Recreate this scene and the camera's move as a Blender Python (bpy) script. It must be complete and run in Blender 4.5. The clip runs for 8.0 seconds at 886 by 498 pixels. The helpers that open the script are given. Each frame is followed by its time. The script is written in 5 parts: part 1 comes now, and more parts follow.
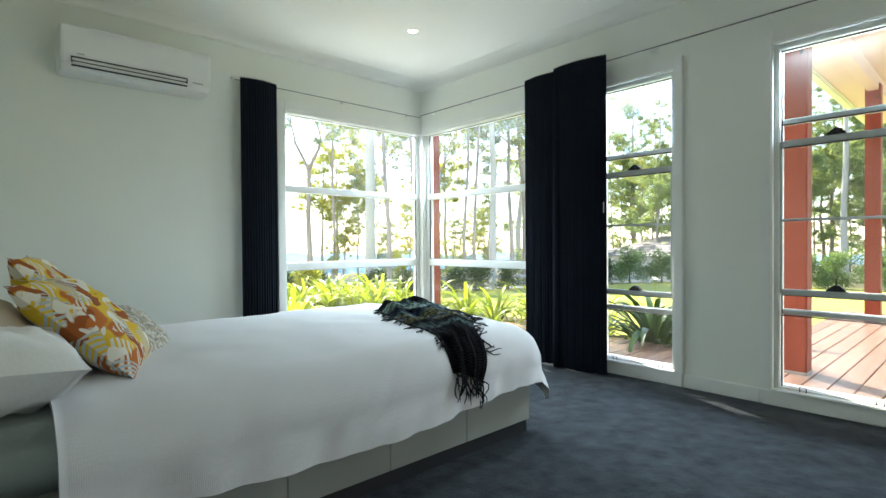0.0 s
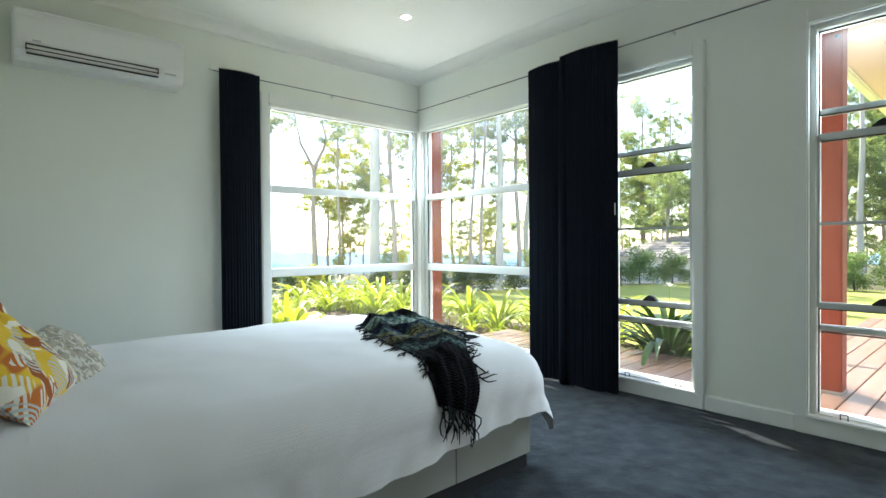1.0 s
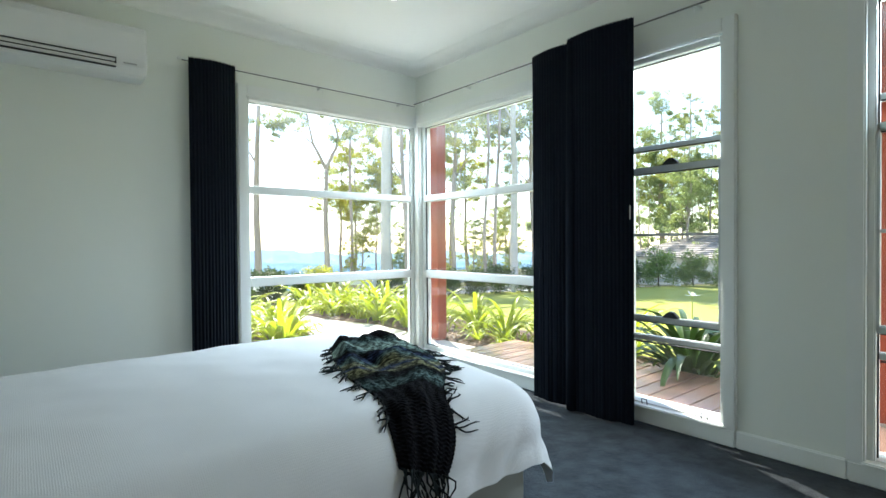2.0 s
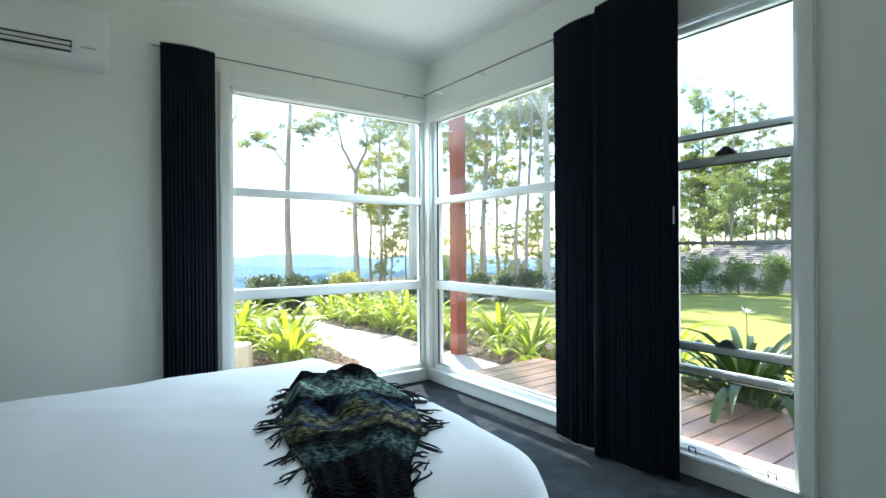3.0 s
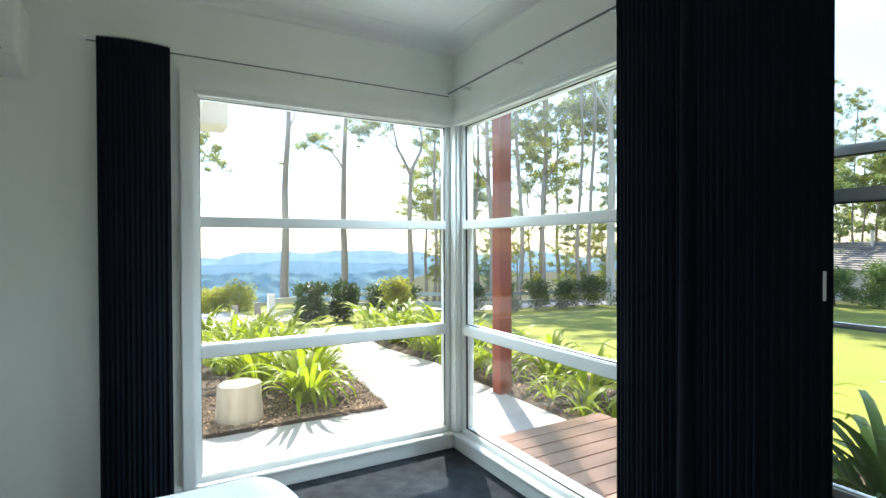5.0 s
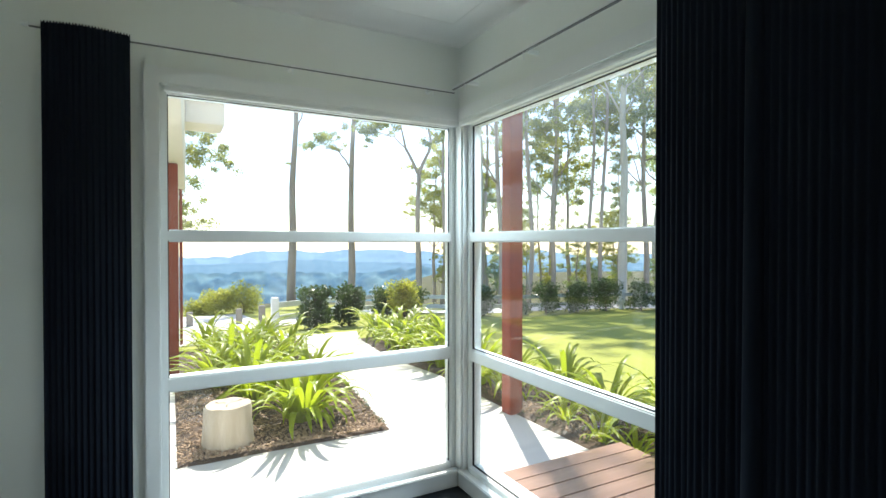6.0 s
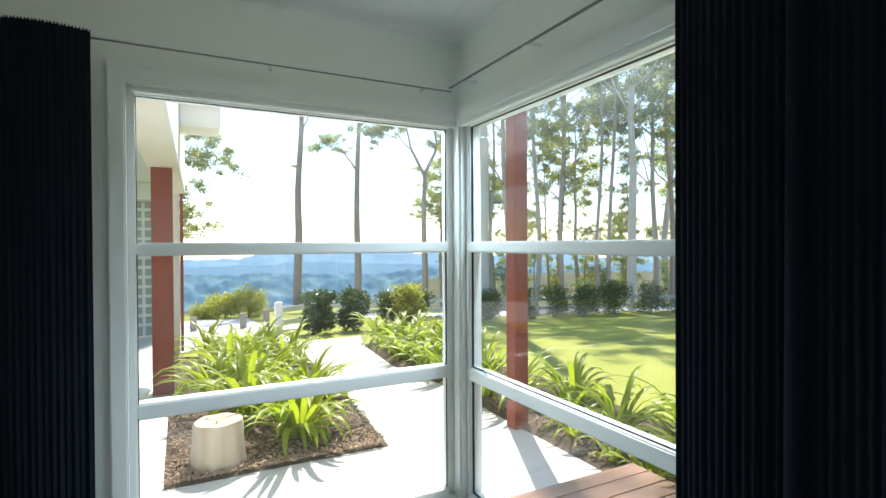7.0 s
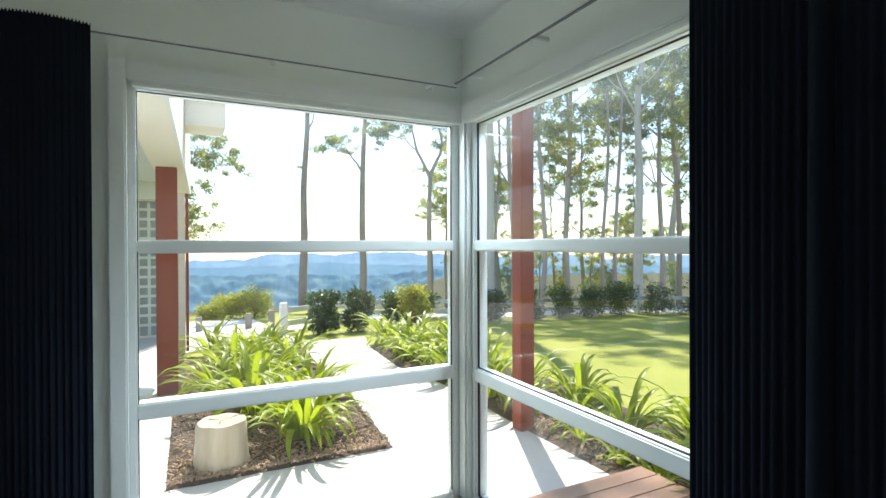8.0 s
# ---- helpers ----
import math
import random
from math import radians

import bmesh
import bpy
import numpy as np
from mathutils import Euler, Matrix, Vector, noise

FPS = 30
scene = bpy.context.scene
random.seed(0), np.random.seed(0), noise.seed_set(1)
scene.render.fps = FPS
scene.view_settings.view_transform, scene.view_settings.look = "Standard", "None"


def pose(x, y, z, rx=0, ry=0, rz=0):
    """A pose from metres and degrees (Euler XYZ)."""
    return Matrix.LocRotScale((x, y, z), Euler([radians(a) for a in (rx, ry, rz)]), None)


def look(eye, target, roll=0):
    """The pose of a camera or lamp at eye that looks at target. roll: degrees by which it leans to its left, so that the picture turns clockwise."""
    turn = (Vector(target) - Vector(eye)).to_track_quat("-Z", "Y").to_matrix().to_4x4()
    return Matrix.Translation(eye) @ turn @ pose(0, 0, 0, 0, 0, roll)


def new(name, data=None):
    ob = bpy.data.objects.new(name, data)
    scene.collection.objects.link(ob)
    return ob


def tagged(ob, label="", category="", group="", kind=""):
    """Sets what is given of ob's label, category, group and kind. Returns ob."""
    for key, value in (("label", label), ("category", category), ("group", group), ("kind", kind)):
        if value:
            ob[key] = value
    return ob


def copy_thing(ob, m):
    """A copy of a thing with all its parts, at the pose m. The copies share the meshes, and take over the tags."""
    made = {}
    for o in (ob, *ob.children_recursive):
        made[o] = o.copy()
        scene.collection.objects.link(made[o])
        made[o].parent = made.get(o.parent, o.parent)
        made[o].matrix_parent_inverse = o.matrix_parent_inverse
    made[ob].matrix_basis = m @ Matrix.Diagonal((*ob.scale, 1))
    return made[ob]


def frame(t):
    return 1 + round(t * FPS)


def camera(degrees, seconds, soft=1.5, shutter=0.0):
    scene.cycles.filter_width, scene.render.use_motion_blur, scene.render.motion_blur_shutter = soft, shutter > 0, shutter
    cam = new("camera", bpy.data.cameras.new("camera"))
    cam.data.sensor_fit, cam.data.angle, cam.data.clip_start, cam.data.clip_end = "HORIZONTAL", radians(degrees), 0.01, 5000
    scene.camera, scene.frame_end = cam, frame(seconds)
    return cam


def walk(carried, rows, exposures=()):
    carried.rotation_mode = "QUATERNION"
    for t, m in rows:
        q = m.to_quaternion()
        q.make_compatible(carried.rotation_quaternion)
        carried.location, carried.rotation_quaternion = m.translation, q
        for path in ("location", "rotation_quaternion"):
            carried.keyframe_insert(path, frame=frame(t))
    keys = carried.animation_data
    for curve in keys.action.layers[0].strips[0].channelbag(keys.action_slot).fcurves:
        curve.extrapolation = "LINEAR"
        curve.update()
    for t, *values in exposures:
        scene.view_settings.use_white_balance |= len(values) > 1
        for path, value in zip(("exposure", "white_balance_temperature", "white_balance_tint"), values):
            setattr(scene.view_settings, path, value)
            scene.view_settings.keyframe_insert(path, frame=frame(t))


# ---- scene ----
cam = camera(81.9, 8.0)
PATH = [
    (0, (-3.577, -4.249, 0.975), (-2.228, -2.773, 0.952), -0.4),
    (0.5, (-3.449, -4.166, 0.994), (-2.11, -2.681, 0.969), -0.4),
    (1, (-3.279, -4.058, 1.012), (-1.953, -2.561, 0.988), -0.4),
    (2.5, (-2.66, -3.722, 1.081), (-1.426, -2.147, 1.06), -0.4),
    (3, (-2.422, -3.56, 1.092), (-1.248, -1.941, 1.082), -0.4),
    (3.5, (-2.219, -3.41, 1.168), (-1.103, -1.75, 1.155), -0.4),
    (4, (-2.042, -3.248, 1.25), (-0.981, -1.553, 1.242), -0.2),
    (4.5, (-1.865, -3.121, 1.319), (-0.857, -1.394, 1.303), -0.3),
    (5, (-1.744, -2.976, 1.349), (-0.77, -1.23, 1.328), -0.2),
    (6.5, (-1.45, -2.561, 1.474), (-0.518, -0.791, 1.453), -0.1),
    (7, (-1.383, -2.505, 1.486), (-0.466, -0.728, 1.468), -0.3),
    (7.5, (-1.366, -2.475, 1.478), (-0.457, -0.694, 1.463), -0.3),
    (8, (-1.362, -2.464, 1.471), (-0.463, -0.677, 1.458), -0.2),
]
EXPOSURE = [(0.0, 1.98, 6800, 11), (1.0, 1.94, 6750, 11), (2.5, 1.70, 6400, 10), (3.5, 1.52, 6100, 9), (4.5, 1.32, 6350, 10), (6.5, 1.07, 6600, 11), (8.0, 0.97, 6600, 11)]
walk(cam, [(t, look(e, g, r)) for t, e, g, r in PATH], EXPOSURE)

# ---------- world, sun, large lights ----------
SUN_AZ = math.atan2(0.43, 0.90)          # from +y towards +x
SUN_EL = radians(50)
world = bpy.data.worlds.new("sky")
scene.world = world
world.use_nodes = True
wn = world.node_tree.nodes
sky = wn.new("ShaderNodeTexSky")
sky.sky_type = "NISHITA"
sky.sun_disc = False
sky.sun_elevation = SUN_EL
sky.sun_rotation = SUN_AZ
sky.air_density = 1.0
sky.dust_density = 0.4
sky.ozone_density = 2.0
wn["Background"].inputs["Strength"].default_value = 0.15
world.node_tree.links.new(sky.outputs[0], wn["Background"].inputs["Color"])

sun = new("sun", bpy.data.lights.new("sun", "SUN"))
sun.data.energy = 4.6
sun.data.angle = radians(0.55)
sun.data.color = (1.0, 0.95, 0.87)
d = Vector((math.sin(SUN_AZ) * math.cos(SUN_EL), math.cos(SUN_AZ) * math.cos(SUN_EL), math.sin(SUN_EL)))
sun.matrix_world = look(d * 30, (0, 0, 0))


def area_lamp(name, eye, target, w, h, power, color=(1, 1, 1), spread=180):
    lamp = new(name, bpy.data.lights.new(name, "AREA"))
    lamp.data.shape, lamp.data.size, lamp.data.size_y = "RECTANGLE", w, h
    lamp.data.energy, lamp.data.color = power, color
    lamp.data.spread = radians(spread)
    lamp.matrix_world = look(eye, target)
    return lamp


# fill lamp added at an assumed opening behind the camera, to brighten the room
area_lamp("fill_east", (-0.05, -5.55, 1.15), (-3, -5.55, 1.15), 1.3, 2.1, 4.5, (0.94, 0.97, 1.0))
# added strip lamps hidden in the head of each window opening, standing in for sky light
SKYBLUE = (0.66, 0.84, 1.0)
area_lamp("sky_fill_north", (-0.8, 0.155, 2.162), (-0.8, -0.4, 1.2), 1.45, 0.08, 18, SKYBLUE, 110)
area_lamp("sky_fill_corner", (0.155, -0.95, 2.162), (-0.4, -0.95, 1.2), 1.5, 0.08, 21, SKYBLUE, 110)
area_lamp("sky_fill_sash", (0.155, -2.415, 2.162), (-0.4, -2.415, 1.2), 0.5, 0.08, 10, SKYBLUE, 110)
area_lamp("sky_fill_sash", (0.155, -3.615, 2.162), (-0.4, -3.615, 1.2), 0.5, 0.08, 10, SKYBLUE, 110)

# ---------- materials ----------


def pmat(name, c1, c2=None, scale=6.0, rough=0.6, bump=0.0, metal=0.0, fine=60.0, stretch=(1, 1, 1), spec=0.5, rand=0.0, sheen=0.0):
    """A surface with colour that wanders between c1 and c2 at two scales, and fine relief."""
    c2 = c2 or tuple(c * 0.88 for c in c1)
    m = bpy.data.materials.new(name)
    m.use_nodes = True
    nt = m.node_tree
    n, ln = nt.nodes, nt.links
    b = n["Principled BSDF"]
    tc = n.new("ShaderNodeTexCoord")
    mp = n.new("ShaderNodeMapping")
    mp.inputs["Scale"].default_value = stretch
    ln.new(tc.outputs["Object"], mp.inputs["Vector"])
    big = n.new("ShaderNodeTexNoise")
    big.inputs["Scale"].default_value, big.inputs["Detail"].default_value = scale, 5
    small = n.new("ShaderNodeTexNoise")
    small.inputs["Scale"].default_value, small.inputs["Detail"].default_value = fine, 4
    for t in (big, small):
        ln.new(mp.outputs[0], t.inputs["Vector"])
    add = n.new("ShaderNodeMath")
    add.operation = "MULTIPLY_ADD"
    ln.new(small.outputs["Fac"], add.inputs[0])
    add.inputs[1].default_value = 0.45
    sub = n.new("ShaderNodeMath")
    sub.operation = "MULTIPLY_ADD"
    ln.new(big.outputs["Fac"], sub.inputs[0])
    sub.inputs[1].default_value, sub.inputs[2].default_value = 1.3, -0.37
    ln.new(sub.outputs[0], add.inputs[2])
    mix = n.new("ShaderNodeMix")
    mix.data_type = "RGBA"
    mix.inputs["A"].default_value, mix.inputs["B"].default_value = (*c1, 1), (*c2, 1)
    ln.new(add.outputs[0], mix.inputs["Factor"])
    out = mix.outputs["Result"]
    if rand:
        info = n.new("ShaderNodeObjectInfo")
        hsv = n.new("ShaderNodeHueSaturation")
        mr = n.new("ShaderNodeMapRange")
        mr.inputs["To Min"].default_value, mr.inputs["To Max"].default_value = 1 - rand, 1 + rand
        ln.new(info.outputs["Random"], mr.inputs["Value"])
        ln.new(mr.outputs[0], hsv.inputs["Value"])
        ln.new(out, hsv.inputs["Color"])
        out = hsv.outputs[0]
    ln.new(out, b.inputs["Base Color"])
    b.inputs["Roughness"].default_value, b.inputs["Metallic"].default_value = rough, metal
    b.inputs["Specular IOR Level"].default_value = spec
    if sheen:
        b.inputs["Sheen Weight"].default_value = sheen
    if bump:
        bp = n.new("ShaderNodeBump")
        bp.inputs["Strength"].default_value, bp.inputs["Distance"].default_value = bump, 0.01
        ln.new(add.outputs[0], bp.inputs["Height"])
        ln.new(bp.outputs[0], b.inputs["Normal"])
    return m


def leafmat(name, c1, c2, scale=1.5, glow=0.45, rough=0.45):
    m = pmat(name, c1, c2, scale=scale, rough=rough, fine=9, spec=0.25)
    nt = m.node_tree
    n, ln = nt.nodes, nt.links
    isl = n.new("ShaderNodeNewGeometry")
    hsv = n.new("ShaderNodeHueSaturation")
    mr = n.new("ShaderNodeMapRange")
    mr.inputs["To Min"].default_value, mr.inputs["To Max"].default_value = 0.6, 1.4
    ln.new(isl.outputs["Random Per Island"], mr.inputs["Value"])
    ln.new(mr.outputs[0], hsv.inputs["Value"])
    b = n["Principled BSDF"]
    src = b.inputs["Base Color"].links[0].from_socket
    ln.new(src, hsv.inputs["Color"])
    ln.new(hsv.outputs[0], b.inputs["Base Color"])
    tr = n.new("ShaderNodeBsdfTranslucent")
    warm = n.new("ShaderNodeMix")
    warm.data_type, warm.blend_type = "RGBA", "MULTIPLY"
    warm.inputs["Factor"].default_value = 1
    warm.inputs["B"].default_value = (1.3, 1.35, 0.7, 1)
    ln.new(hsv.outputs[0], warm.inputs["A"])
    ln.new(warm.outputs["Result"], tr.inputs["Color"])
    mx = n.new("ShaderNodeMixShader")
    mx.inputs[0].default_value = glow
    ln.new(b.outputs[0], mx.inputs[1])
    ln.new(tr.outputs[0], mx.inputs[2])
    ln.new(mx.outputs[0], n["Material Output"].inputs["Surface"])
    return m


def glassmat(name):
    m = bpy.data.materials.new(name)
    m.use_nodes = True
    n, ln = m.node_tree.nodes, m.node_tree.links
    tr = n.new("ShaderNodeBsdfTransparent")
    tr.inputs[0].default_value = (0.97, 0.985, 0.98, 1)
    gl = n.new("ShaderNodeBsdfGlossy")
    gl.inputs["Roughness"].default_value = 0.01
    lw = n.new("ShaderNodeLayerWeight")
    pw = n.new("ShaderNodeMath")
    pw.operation = "POWER"
    pw.inputs[1].default_value = 4.0
    ln.new(lw.outputs["Facing"], pw.inputs[0])
    fr = n.new("ShaderNodeMath")
    fr.operation = "MULTIPLY_ADD"
    fr.inputs[1].default_value, fr.inputs[2].default_value = 0.45, 0.022
    ln.new(pw.outputs[0], fr.inputs[0])
    mx = n.new("ShaderNodeMixShader")
    ln.new(fr.outputs[0], mx.inputs[0])
    ln.new(tr.outputs[0], mx.inputs[1])
    ln.new(gl.outputs[0], mx.inputs[2])
    # thin scattering veil added to the glass to imitate glare over the view
    veil_scatter = n.new("ShaderNodeBsdfTranslucent")
    veil_scatter.inputs[0].default_value = (0.82, 0.82, 0.80, 1)
    tc = n.new("ShaderNodeTexCoord")
    cloud = n.new("ShaderNodeTexNoise")
    cloud.inputs["Scale"].default_value, cloud.inputs["Detail"].default_value = 3.0, 6
    ln.new(tc.outputs["Object"], cloud.inputs["Vector"])
    amount = n.new("ShaderNodeMapRange")
    amount.inputs["From Min"].default_value, amount.inputs["From Max"].default_value = 0.3, 0.7
    amount.inputs["To Min"].default_value, amount.inputs["To Max"].default_value = 0.004, 0.009
    ln.new(cloud.outputs["Fac"], amount.inputs["Value"])
    veil = n.new("ShaderNodeMixShader")
    ln.new(amount.outputs[0], veil.inputs[0])
    ln.new(mx.outputs[0], veil.inputs[1])
    ln.new(veil_scatter.outputs[0], veil.inputs[2])
    ln.new(veil.outputs[0], n["Material Output"].inputs["Surface"])
    return m


def glowmat(name, color, strength):
    m = bpy.data.materials.new(name)
    m.use_nodes = True
    b = m.node_tree.nodes["Principled BSDF"]
    b.inputs["Base Color"].default_value = (*color, 1)
    b.inputs["Emission Color"].default_value = (*color, 1)
    b.inputs["Emission Strength"].default_value = strength
    return m


PAINT = pmat("wall_paint", (0.79, 0.82, 0.765), (0.755, 0.785, 0.73), scale=1.2, rough=0.75, bump=0.03, fine=220)
CEIL = pmat("ceiling_paint", (0.88, 0.89, 0.855), (0.85, 0.86, 0.825), scale=1.0, rough=0.85, bump=0.02, fine=200)
GLOSS = pmat("white_gloss_trim", (0.80, 0.82, 0.80), (0.74, 0.77, 0.74), scale=3, rough=0.32, bump=0.02)
ALU = pmat("grey_powdercoat", (0.60, 0.64, 0.64), (0.54, 0.58, 0.58), scale=8, rough=0.35, bump=0.01)
SEAL = pmat("black_rubber", (0.012, 0.013, 0.015), rough=0.6)
CHANNEL = pmat("shadowed_channel", (0.16, 0.165, 0.165), rough=0.6)
LATCH = pmat("black_nylon", (0.015, 0.015, 0.017), rough=0.4)
CARPET = pmat("charcoal_carpet", (0.046, 0.055, 0.063), (0.006, 0.008, 0.011), scale=11, rough=0.95, bump=1.0, fine=130, spec=0.08, sheen=0.06)
DRAPE = pmat("midnight_drape", (0.011, 0.0148, 0.022), (0.008, 0.0105, 0.016), scale=3, rough=0.95, bump=0.12, fine=400, spec=0.06)
STEEL = pmat("brushed_steel", (0.5, 0.5, 0.5), (0.4, 0.4, 0.4), rough=0.3, metal=1.0)
PLASTIC = pmat("white_plastic", (0.80, 0.81, 0.80), (0.77, 0.78, 0.77), scale=2, rough=0.35)
COVER = pmat("white_cotton_cover", (0.63, 0.63, 0.64), (0.58, 0.58, 0.59), scale=4, rough=0.9, bump=0.18, fine=260, spec=0.15, stretch=(1, 1, 1))
qn, ql = COVER.node_tree.nodes, COVER.node_tree.links
qtc = [q for q in qn if q.type == "TEX_COORD"][0]
qsum = qn.new("ShaderNodeMath")
qsum.operation = "ADD"
for i, way in enumerate(("X", "Y")):
    qw = qn.new("ShaderNodeTexWave")
    qw.wave_type, qw.bands_direction = "BANDS", way
    qw.inputs["Scale"].default_value = 62 if way == "X" else 58
    qw.inputs["Distortion"].default_value = 0.6
    ql.new(qtc.outputs["Object"], qw.inputs["Vector"])
    ql.new(qw.outputs["Fac"], qsum.inputs[i])
qb = qn.new("ShaderNodeBump")
qb.inputs["Strength"].default_value, qb.inputs["Distance"].default_value = 0.10, 0.0025
ql.new(qsum.outputs[0], qb.inputs["Height"])
qp = qn["Principled BSDF"]
ql.new(qp.inputs["Normal"].links[0].from_socket, qb.inputs["Normal"])
ql.new(qb.outputs[0], qp.inputs["Normal"])
SHEET = pmat("grey_green_sheet", (0.34, 0.38, 0.36), (0.26, 0.30, 0.28), scale=5, rough=0.9, bump=0.2, fine=120, spec=0.15)
BASE = pmat("grey_bed_base", (0.33, 0.34, 0.31), (0.27, 0.28, 0.25), scale=4, rough=0.75, bump=0.15, fine=260)
PLINTH = pmat("black_plinth", (0.012, 0.012, 0.014), rough=0.7)
PILLOW = pmat("white_pillowcase", (0.78, 0.78, 0.77), (0.70, 0.70, 0.69), scale=7, rough=0.9, bump=0.25, fine=90, spec=0.15)
BEIGE = pmat("beige_linen", (0.58, 0.50, 0.40), (0.48, 0.41, 0.32), scale=9, rough=0.9, bump=0.3, fine=200, spec=0.15)
WOOL = pmat("dark_wool", (0.0060, 0.0060, 0.0072), (0.0270, 0.0350, 0.0360), scale=7, rough=0.95, bump=0.9, fine=130, spec=0.1)
REDWOOD = pmat("red_painted_timber", (0.33, 0.072, 0.036), (0.22, 0.045, 0.026), scale=3, rough=0.55, bump=0.25, fine=40, stretch=(6, 6, 0.6), spec=0.3)
DECKING = pmat("merbau_deck_board", (0.37, 0.235, 0.18), (0.28, 0.17, 0.125), scale=2.5, spec=0.9, rough=0.2, bump=0.25, fine=45, stretch=(0.5, 6, 6), rand=0.22)
CONCRETE = pmat("pale_concrete", (0.66, 0.64, 0.60), (0.57, 0.55, 0.51), scale=1.4, rough=0.85, bump=0.2, fine=90)
MULCH = pmat("bark_mulch", (0.13, 0.085, 0.055), (0.05, 0.034, 0.024), scale=20, rough=0.95, bump=1.0, fine=70)
CHIP = pmat("bark_chip", (0.42, 0.30, 0.20), (0.15, 0.095, 0.06), scale=14, rough=0.9, bump=0.3, rand=0.35)
STUMP = pmat("pale_sawn_log", (0.66, 0.58, 0.47), (0.40, 0.31, 0.21), scale=3, rough=0.8, bump=0.4, fine=26, stretch=(3.5, 3.5, 0.6))
BARK = pmat("gum_bark", (0.52, 0.44, 0.37), (0.30, 0.24, 0.19), scale=2.2, rough=0.85, bump=0.5, fine=14, stretch=(1, 1, 0.25))
WHITEBARK = pmat("white_gum_bark", (0.72, 0.68, 0.61), (0.48, 0.42, 0.36), scale=1.6, rough=0.8, bump=0.4, fine=10, stretch=(1, 1, 0.35))
DARKBARK = pmat("dark_bark", (0.16, 0.12, 0.085), (0.08, 0.06, 0.045), scale=3, rough=0.9, bump=0.6, fine=16, stretch=(1, 1, 0.3))
GUMLEAF = leafmat("gum_leaf", (0.105, 0.20, 0.15), (0.48, 0.42, 0.09), scale=0.9, glow=0.52)
# paler and bluer than the near gums: distance haze is put into the colour
FORESTLEAF = leafmat("hazed_forest_leaf", (0.19, 0.28, 0.20), (0.40, 0.42, 0.19), scale=0.6, glow=0.52)
GOLDLEAF = leafmat("yellow_gum_leaf", (0.46, 0.41, 0.09), (0.27, 0.32, 0.10), scale=0.8, glow=0.55)
STRAP = leafmat("strap_leaf", (0.18, 0.27, 0.022), (0.39, 0.42, 0.04), scale=4, glow=0.48, rough=0.36)
# deeper green for the clumps beside the deck, their shade put into the colour too
STRAP_DARK = leafmat("dark_shaded_strap_leaf", (0.035, 0.078, 0.022), (0.06, 0.11, 0.03), scale=4, glow=0.22, rough=0.3)
SHRUB = leafmat("shrub_leaf", (0.045, 0.085, 0.035), (0.095, 0.145, 0.045), scale=2, glow=0.3, rough=0.35)
HEDGE = leafmat("hedge_leaf", (0.12, 0.20, 0.09), (0.24, 0.31, 0.11), scale=1.2, glow=0.42, rough=0.35)
FLOWER = leafmat("white_petal", (0.75, 0.78, 0.80), (0.7, 0.72, 0.76), glow=0.3)
RENDER = pmat("cream_wall_board", (0.88, 0.81, 0.70), (0.82, 0.75, 0.64), scale=1.5, rough=0.7, bump=0.05)
VERANDA = pmat("cream_veranda_lining", (0.76, 0.57, 0.57), (0.70, 0.52, 0.52), scale=1.5, rough=0.6, bump=0.05)
LATTICE = pmat("grey_lattice_paint", (0.66, 0.70, 0.66), (0.58, 0.62, 0.58), scale=5, rough=0.6)
ROOFTILE = pmat("grey_roof_tile", (0.30, 0.27, 0.25), (0.22, 0.20, 0.185), scale=1.2, rough=0.7, bump=0.4, fine=8, rand=0.12)
FENCE = pmat("white_fence_paint", (0.76, 0.77, 0.76), (0.66, 0.67, 0.66), scale=3, rough=0.6, bump=0.1)
GLASS = glassmat("window_glass")
LAMPGLOW = glowmat("downlight_lens", (1.0, 0.93, 0.82), 9.0)

# ---------- mesh helpers ----------


